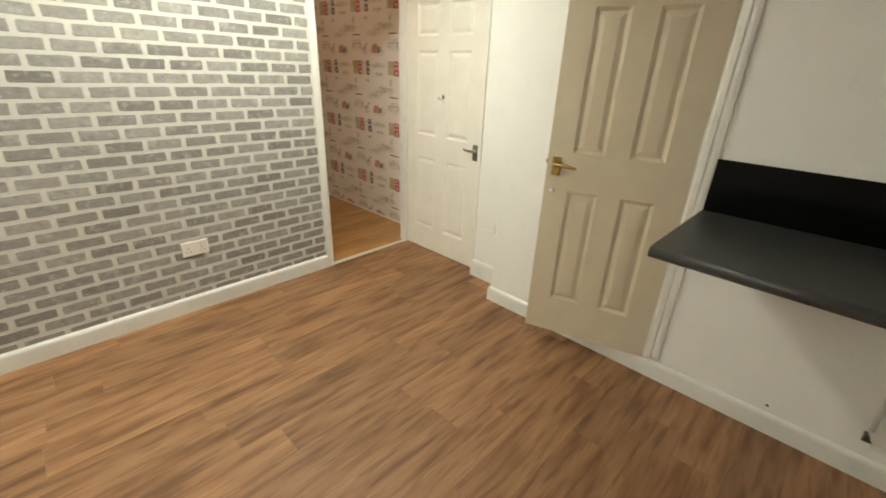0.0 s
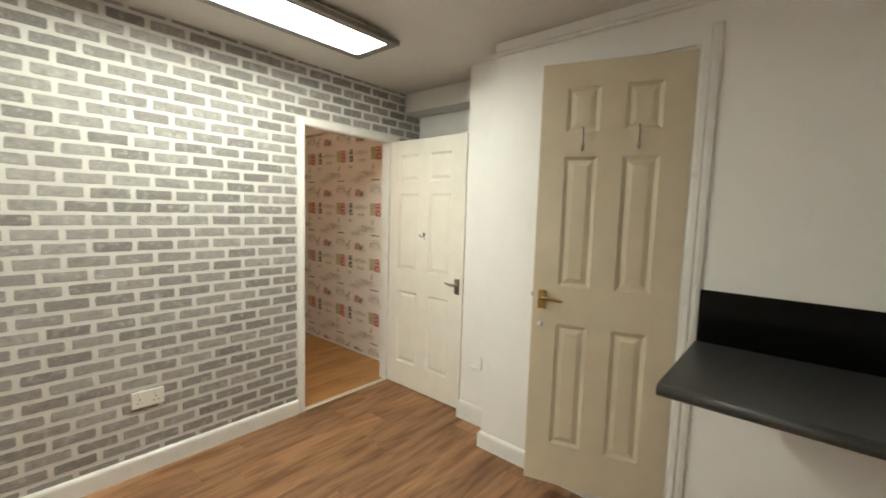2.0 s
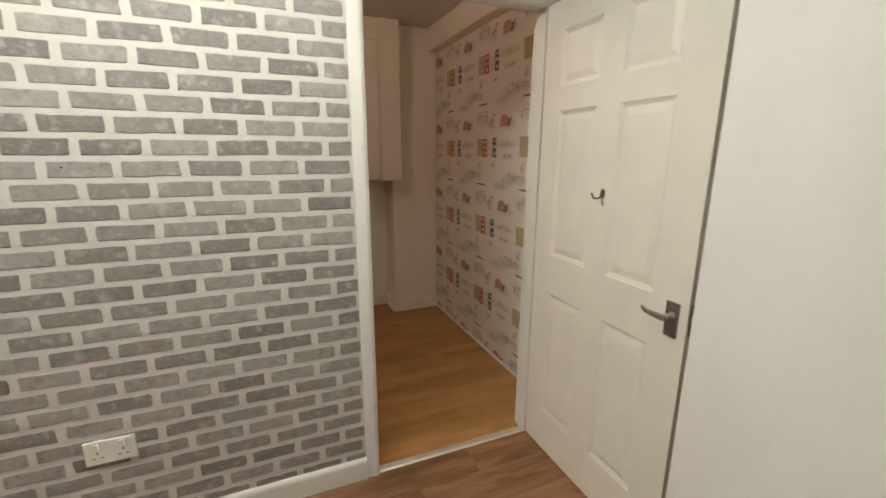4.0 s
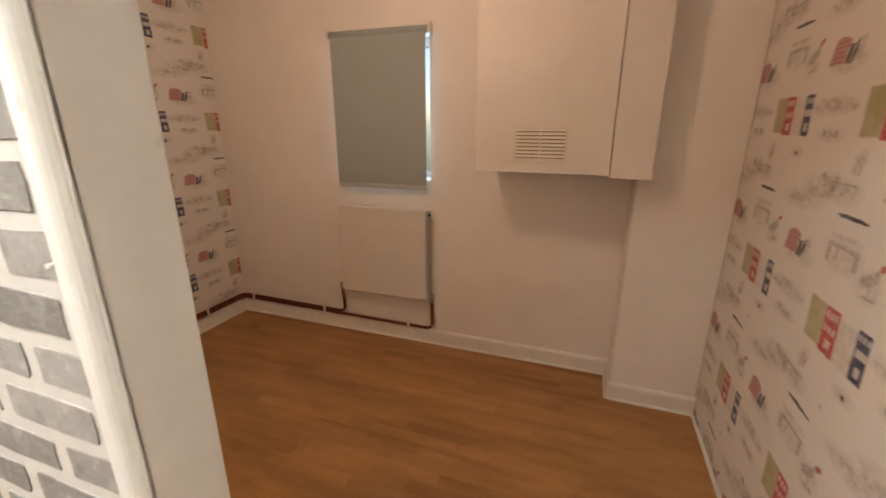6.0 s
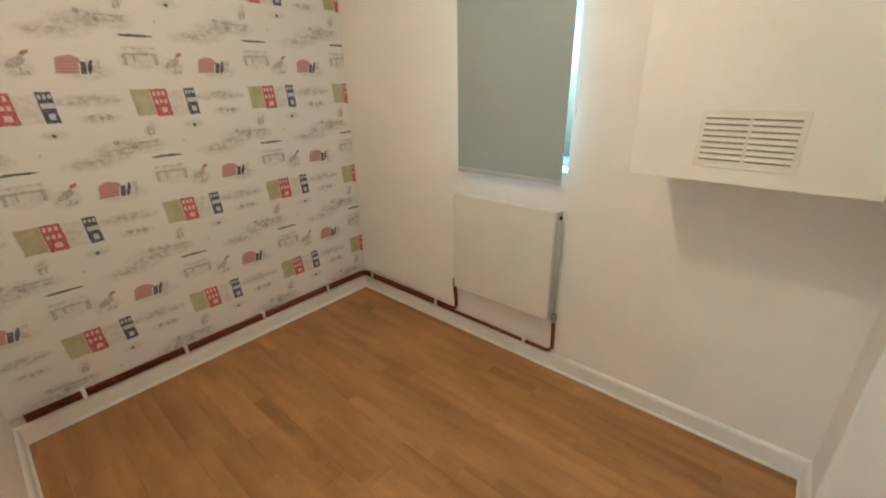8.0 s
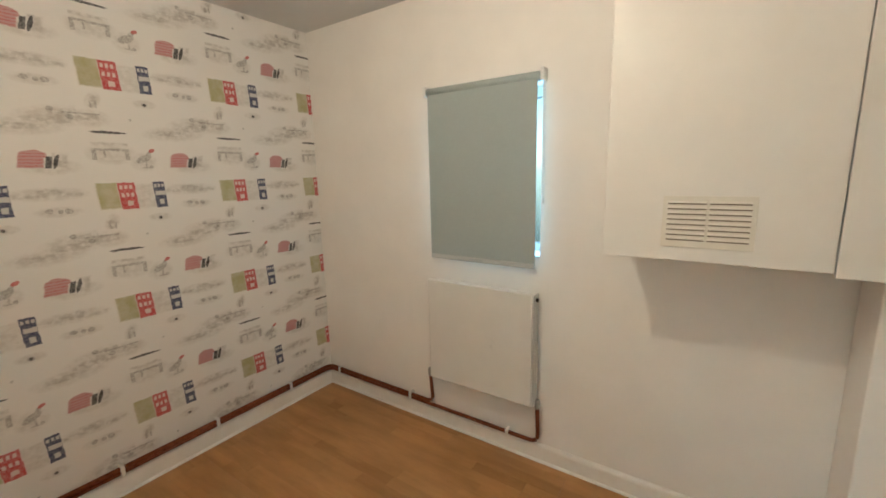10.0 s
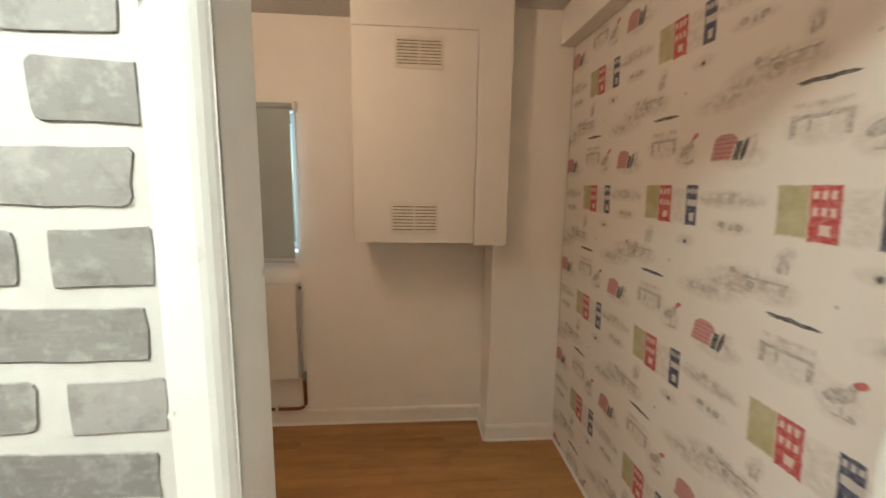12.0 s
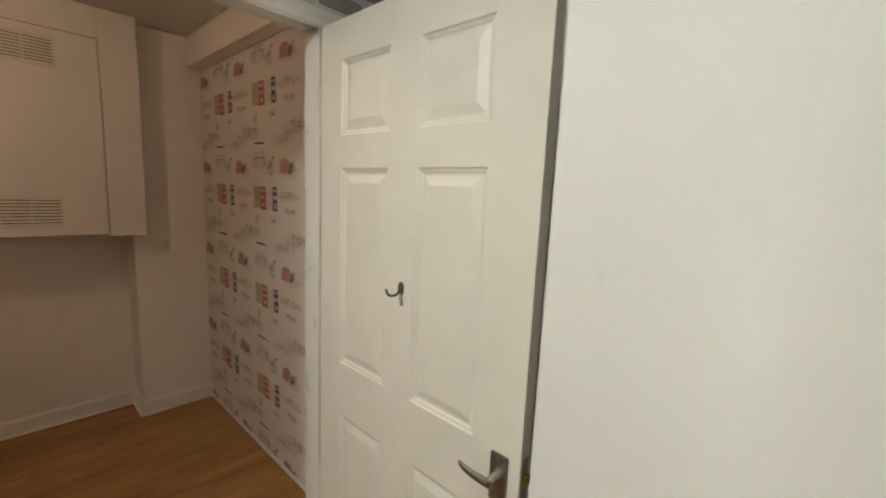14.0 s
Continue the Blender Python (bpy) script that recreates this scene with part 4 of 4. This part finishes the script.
heating = thing("heating_pipe", -3.5, YL, 0.13, "tarnished copper heating pipes clipped above the skirting", "pipe")
for dz in (0.0, 0.021):
    end_y = RY1 + 0.018 if dz == 0 else RY0 - 0.030
    line = curve_points((-2.607, YL + 0.022, 0.121 + dz), (-4.538, YL + 0.022, 0.121 + dz), (-4.538, end_y, 0.116 + dz), (-4.520, end_y, 0.330), round_by=0.05)
    part("pipe", bm_tube(line, 0.0105, 10), M_COPPER, heating)
for x in (-2.817, -3.27, -3.723, -4.20):
    part("pipe_clip", bm_box(x - 0.009, x + 0.009, YL, YL + 0.036, 0.104, 0.158, 0.004), M_PLASTIC, heating, "white plastic pipe clip")
for y in (-0.44, 0.20, 0.86):
    part("pipe_clip", bm_box(XW, -4.524, y - 0.009, y + 0.009, 0.102, 0.154 if y < 0.4 else 0.134, 0.004), M_PLASTIC, heating, "white plastic pipe clip")

# ---- room: boiler cupboard ----
CF = -4.212
cab = thing("boiler_cupboard", XW, 1.77, 1.18, "white boxed-in boiler cupboard with louvred vents, hung on the wall", "cupboard")
bm = bm_box(XW, CF - 0.020, 1.390, 1.408, 1.201, ZR - 0.002, 0.001)
bm_box(XW, CF - 0.020, 1.9925, 2.117, 1.187, ZR - 0.002, 0.001, bm=bm)
bm_box(XW, CF - 0.020, 1.408, 1.9925, 1.201, 1.217, 0.001, bm=bm)
bm_box(CHX + 0.0005, CF - 0.020, 2.117, 2.160, 1.187, ZR - 0.002, 0.001, bm=bm)
part("carcass", bm, M_CAB, cab)
leaf = part("door", bm_box(CF - 0.019, CF, 1.382, 1.989, 1.193, 2.222, 0.002), M_CAB, cab)
part("fascia", bm_box(CF - 0.0195, CF - 0.002, 1.382, 1.9925, 2.225, ZR - 0.002, 0.002), M_CAB, cab)
part("filler_panel", bm_box(CF - 0.0195, CF + 0.001, 1.9926, 2.162, 1.181, ZR - 0.002, 0.002), M_CAB, cab)


def louvre_vent(y0, y1, z0, z1):
    vent = part("vent", bm_box(CF, CF + 0.004, y0, y1, z0, z1, 0.0015), M_VENTPL, leaf, "aged cream plastic louvre vent")
    rows, mid = 8, (y0 + y1) / 2
    for a, b in ((y0 + 0.014, mid - 0.004), (mid + 0.004, y1 - 0.014)):
        for k in range(rows):
            z = z0 + 0.016 + (z1 - z0 - 0.032) * (k + 0.5) / rows
            step = (z1 - z0 - 0.032) / rows
            # no opening is cut: a flat brown strip paints the slot's shade on the plate
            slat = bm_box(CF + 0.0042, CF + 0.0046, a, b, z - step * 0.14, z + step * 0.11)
            part("slot", slat, M_SLOT_SHADE, None, at=None).parent = vent
            hood = bm_prism([(0, 0), (0.0045, -0.001), (0.0045, 0.0005), (0, step * 0.34)], (CF + 0.004, a, z + step * 0.18), (CF + 0.004, b, z + step * 0.18), (1, 0, 0))
            part("slat", hood, M_VENTPL, None).parent = vent
    return vent


louvre_vent(1.585, 1.823, 2.036, 2.186)
louvre_vent(1.562, 1.808, 1.238, 1.401)

# ---- small bracket left on the stepped wall ----
bracket = thing("wall_bracket", -1.49, YA, 0.39, "small broken white plastic bracket on the stepped wall", "bracket")
part("ledge", bm_box(-1.537, -1.446, YA - 0.026, YA, 0.390, 0.402, 0.003), M_PLASTIC, bracket)
own = bmesh.new()
gusset = [(-1.528, 0.4022), (-1.448, 0.4022), (-1.448, 0.474), (-1.458, 0.474), (-1.466, 0.446), (-1.482, 0.424), (-1.506, 0.411)]
low = [own.verts.new((x, YA, z)) for x, z in gusset]
high = [own.verts.new((x, YA - 0.014, z)) for x, z in gusset]
for k in range(len(gusset)):
    own.faces.new((low[k], low[(k + 1) % len(low)], high[(k + 1) % len(high)], high[k]))
own.faces.new(high)
bmesh.ops.recalc_face_normals(own, faces=own.faces[:])
part("gusset", own, M_PLASTIC, bracket)

# ---- nails ----
for x, y, z, mat in ((XB + 0.007, 1.455, 1.617, M_PLASTIC), (XB + 0.007, 1.455, 1.284, M_PLASTIC), (XB + 0.007, 1.455, 0.949, M_PLASTIC), (XB + 0.007, 1.455, 0.60, M_PLASTIC), (XB + 0.004, 0.925, 1.592, M_DARK), (XB + 0.004, 0.60, 1.36, M_DARK)):
    tagged(part("nail", bm_tube([(x - 0.004, y, z), (x + 0.004, y, z), (x + 0.005, y, z)], [0.002, 0.002, 0.003], 8), mat), "small nail head in the wall", "nail")

# ---- brick pieces on the papered wall ----
PITCH_Y, PITCH_Z, BRICK_L, BRICK_H = 0.1795, 0.0657, 0.157, 0.0475
rng = random.Random(7)


def brick_outline(length, height, r):
    """A worn brick outline: nicked corners, slanted ends and slightly wavy sides."""
    corner = [min(r.choice((0.002, 0.0035, 0.005, 0.008)), length * 0.25, height * 0.3) for _ in range(4)]
    w, h = length / 2, height / 2
    lean = [r.uniform(-0.0018, 0.0018), r.uniform(-0.0018, 0.0018)] if length > 0.1 else [0.0, 0.0]
    tilt = r.uniform(-0.0015, 0.0015)

    def j(size):
        return r.uniform(-size, size)

    def point(y, z):
        share = (y + w) / (2 * w)
        return (y + (lean[0] * (1 - share) + lean[1] * share) * z / h, z + tilt * (2 * share - 1))

    side = max(2, int(length / 0.028))
    c0, c1, c2, c3 = corner
    if length < 0.12:
        c1 = c2 = 0.0012
    out = [(-w + c0 + (2 * w - c0 - c1) * k / side, -h + j(0.0013)) for k in range(side + 1)]
    out += [(w - c1 * 0.3, -h + c1 * 0.3), (w + j(0.0008), -h + c1), (w + j(0.0016), j(0.005)), (w + j(0.0008), h - c2), (w - c2 * 0.3, h - c2 * 0.3)]
    out += [(w - c2 - (2 * w - c2 - c3) * k / side, h + j(0.0013)) for k in range(side + 1)]
    out += [(-w + c3 * 0.3, h - c3 * 0.3), (-w + j(0.0008), h - c3), (-w + j(0.0016), j(0.005)), (-w + j(0.0008), -h + c0), (-w + c0 * 0.3, -h + c0 * 0.3)]
    return [point(y, z) for y, z in out], side


def brick_geometry(length, height, r):
    """A brick a little proud of the paper, its lower and right hand edges broader and dark."""
    out, side = brick_outline(length, height, r)
    n = len(out)
    depth, broad = 0.0016, r.uniform(0.0007, 0.0015)
    shift = (length - 0.0008 - broad) / length
    rise = (height - 0.0008 - broad) / height
    verts = [(0.0, y, z) for y, z in out] + [(depth, y * shift - (broad - 0.0008) / 2, z * rise + (broad - 0.0008) / 2) for y, z in out] + [(depth + 0.0003, 0, 0)]
    faces = [(k, (k + 1) % n, n + (k + 1) % n, n + k) for k in range(n)] + [(n + k, n + (k + 1) % n, 2 * n) for k in range(n)]
    inked = [k <= side + 4 and r.random() > 0.3 for k in range(n)] + [False] * n
    return verts, faces, inked


def brick_rects():
    """Every brick of the print, cut to the wall round the architrave, skirting, socket and ceiling."""
    rows = []
    for row in range(-12, 27):
        top = 1.640 - row * PITCH_Z
        z0, z1 = max(top - BRICK_H, 0.103), min(top, ZK - 0.002)
        if z1 - z0 < 0.008:
            continue
        start = 1.280 if row % 2 == 0 else 1.366 - PITCH_Y
        for col in range(-18, 9):
            y0 = start + col * PITCH_Y
            y1 = y0 + BRICK_L
            limit = 2.427 if z1 > 2.24 else YALC - 0.002
            y0, y1 = max(y0, YS + 0.002), min(y1, limit)
            if z0 < 2.044 and y1 > 1.446 and y0 < 2.375:
                if z1 > 2.044 + 0.010 and z0 > 1.98:
                    rows.append((row, y0, y1, 2.044, z1))
                    continue
                if y0 < 1.446:
                    rows.append((row, y0, 1.446, z0, z1))
                if y1 > 2.375:
                    rows.append((row, 2.375, y1, z0, z1))
                continue
            rows.append((row, y0, y1, z0, z1))
    return [r for r in rows if r[2] - r[1] > 0.014]


shapes, far_verts, far_faces, far_ink = {}, [], [], []
parts_made = 0
for row, y0, y1, z0, z1 in brick_rects():
    length, height = round(y1 - y0 - rng.uniform(0, 0.004) * (y1 - y0 > 0.14), 3), round(z1 - z0, 3)
    if y0 > 0.42 and parts_made < 305:
        key = (round(length, 2), round(height, 2), rng.randrange(10))
        if key not in shapes:
            data = bpy.data.meshes.new("brick")
            v, f, inked = brick_geometry(length, height, rng)
            data.from_pydata(v, [], f)
            data.materials.append(M_BRICK)
            data.materials.append(M_INK)
            data.polygons.foreach_set("material_index", [int(k) for k in inked])
            shapes[key] = data
        ob = new("brick", shapes[key])
        ob.parent = wall_brick
        ob.matrix_basis = pose(XB + 0.0003, (y0 + y1) / 2, (z0 + z1) / 2)
        parts_made += 1
    else:
        v, f, inked = brick_geometry(length, height, rng)
        far_ink += [int(k) for k in inked]
        base = len(far_verts)
        far_verts += [(XB + 0.0003 + x, y + (y0 + y1) / 2, z + (z0 + z1) / 2) for x, y, z in v]
        far_faces += [tuple(k + base for k in face) for face in f]
data = bpy.data.meshes.new("brickwork")
data.from_pydata(far_verts, [], far_faces)
data.materials.append(M_BRICKS)
data.materials.append(M_INK)
data.polygons.foreach_set("material_index", far_ink)
far = new("brickwork", data)
far.parent = wall_brick
tagged(far, kind="stuff")


# ---- planks ----
def lay_planks(parent, name, material, x0, x1, y0, y1, width, length, gap, seed, skip):
    r = random.Random(seed)
    cache = {}
    lanes = int(math.ceil((x1 - x0) / width))
    for lane in range(lanes):
        a, b = x0 + lane * width, min(x0 + (lane + 1) * width, x1)
        y = y0 - r.uniform(0, length)
        while y < y1:
            c, d = max(y, y0), min(y + length, y1)
            y += length
            if d - c < 0.03 or b - a < 0.02 or skip(a, b, c, d):
                continue
            key = (round(b - a, 3), round(d - c, 3))
            if key not in cache:
                w, l, e = (b - a) / 2, (d - c) / 2, gap
                v = [(-w, -l, -0.004), (w, -l, -0.004), (w, l, -0.004), (-w, l, -0.004)]
                v += [(-w + e, -l + e, 0), (w - e, -l + e, 0), (w - e, l - e, 0), (-w + e, l - e, 0)]
                data = bpy.data.meshes.new(name)
                data.from_pydata(v, [], [(0, 1, 5, 4), (1, 2, 6, 5), (2, 3, 7, 6), (3, 0, 4, 7), (4, 5, 6, 7)])
                data.materials.append(material)
                cache[key] = data
            ob = new(name, cache[key])
            ob.parent = parent
            ob.matrix_basis = pose((a + b) / 2, (c + d) / 2, 0)


lay_planks(floor_kitchen, "plank", M_PLANK, XB - 0.02, XE, YS, YALC, 0.18, 0.92, 0.0004, 3, lambda a, b, c, d: False)
lay_planks(floor_room, "plank", M_OAK, XW, XB - 0.022, YL, YR, 0.1902, 1.28, 0.0005, 5, lambda a, b, c, d: False)
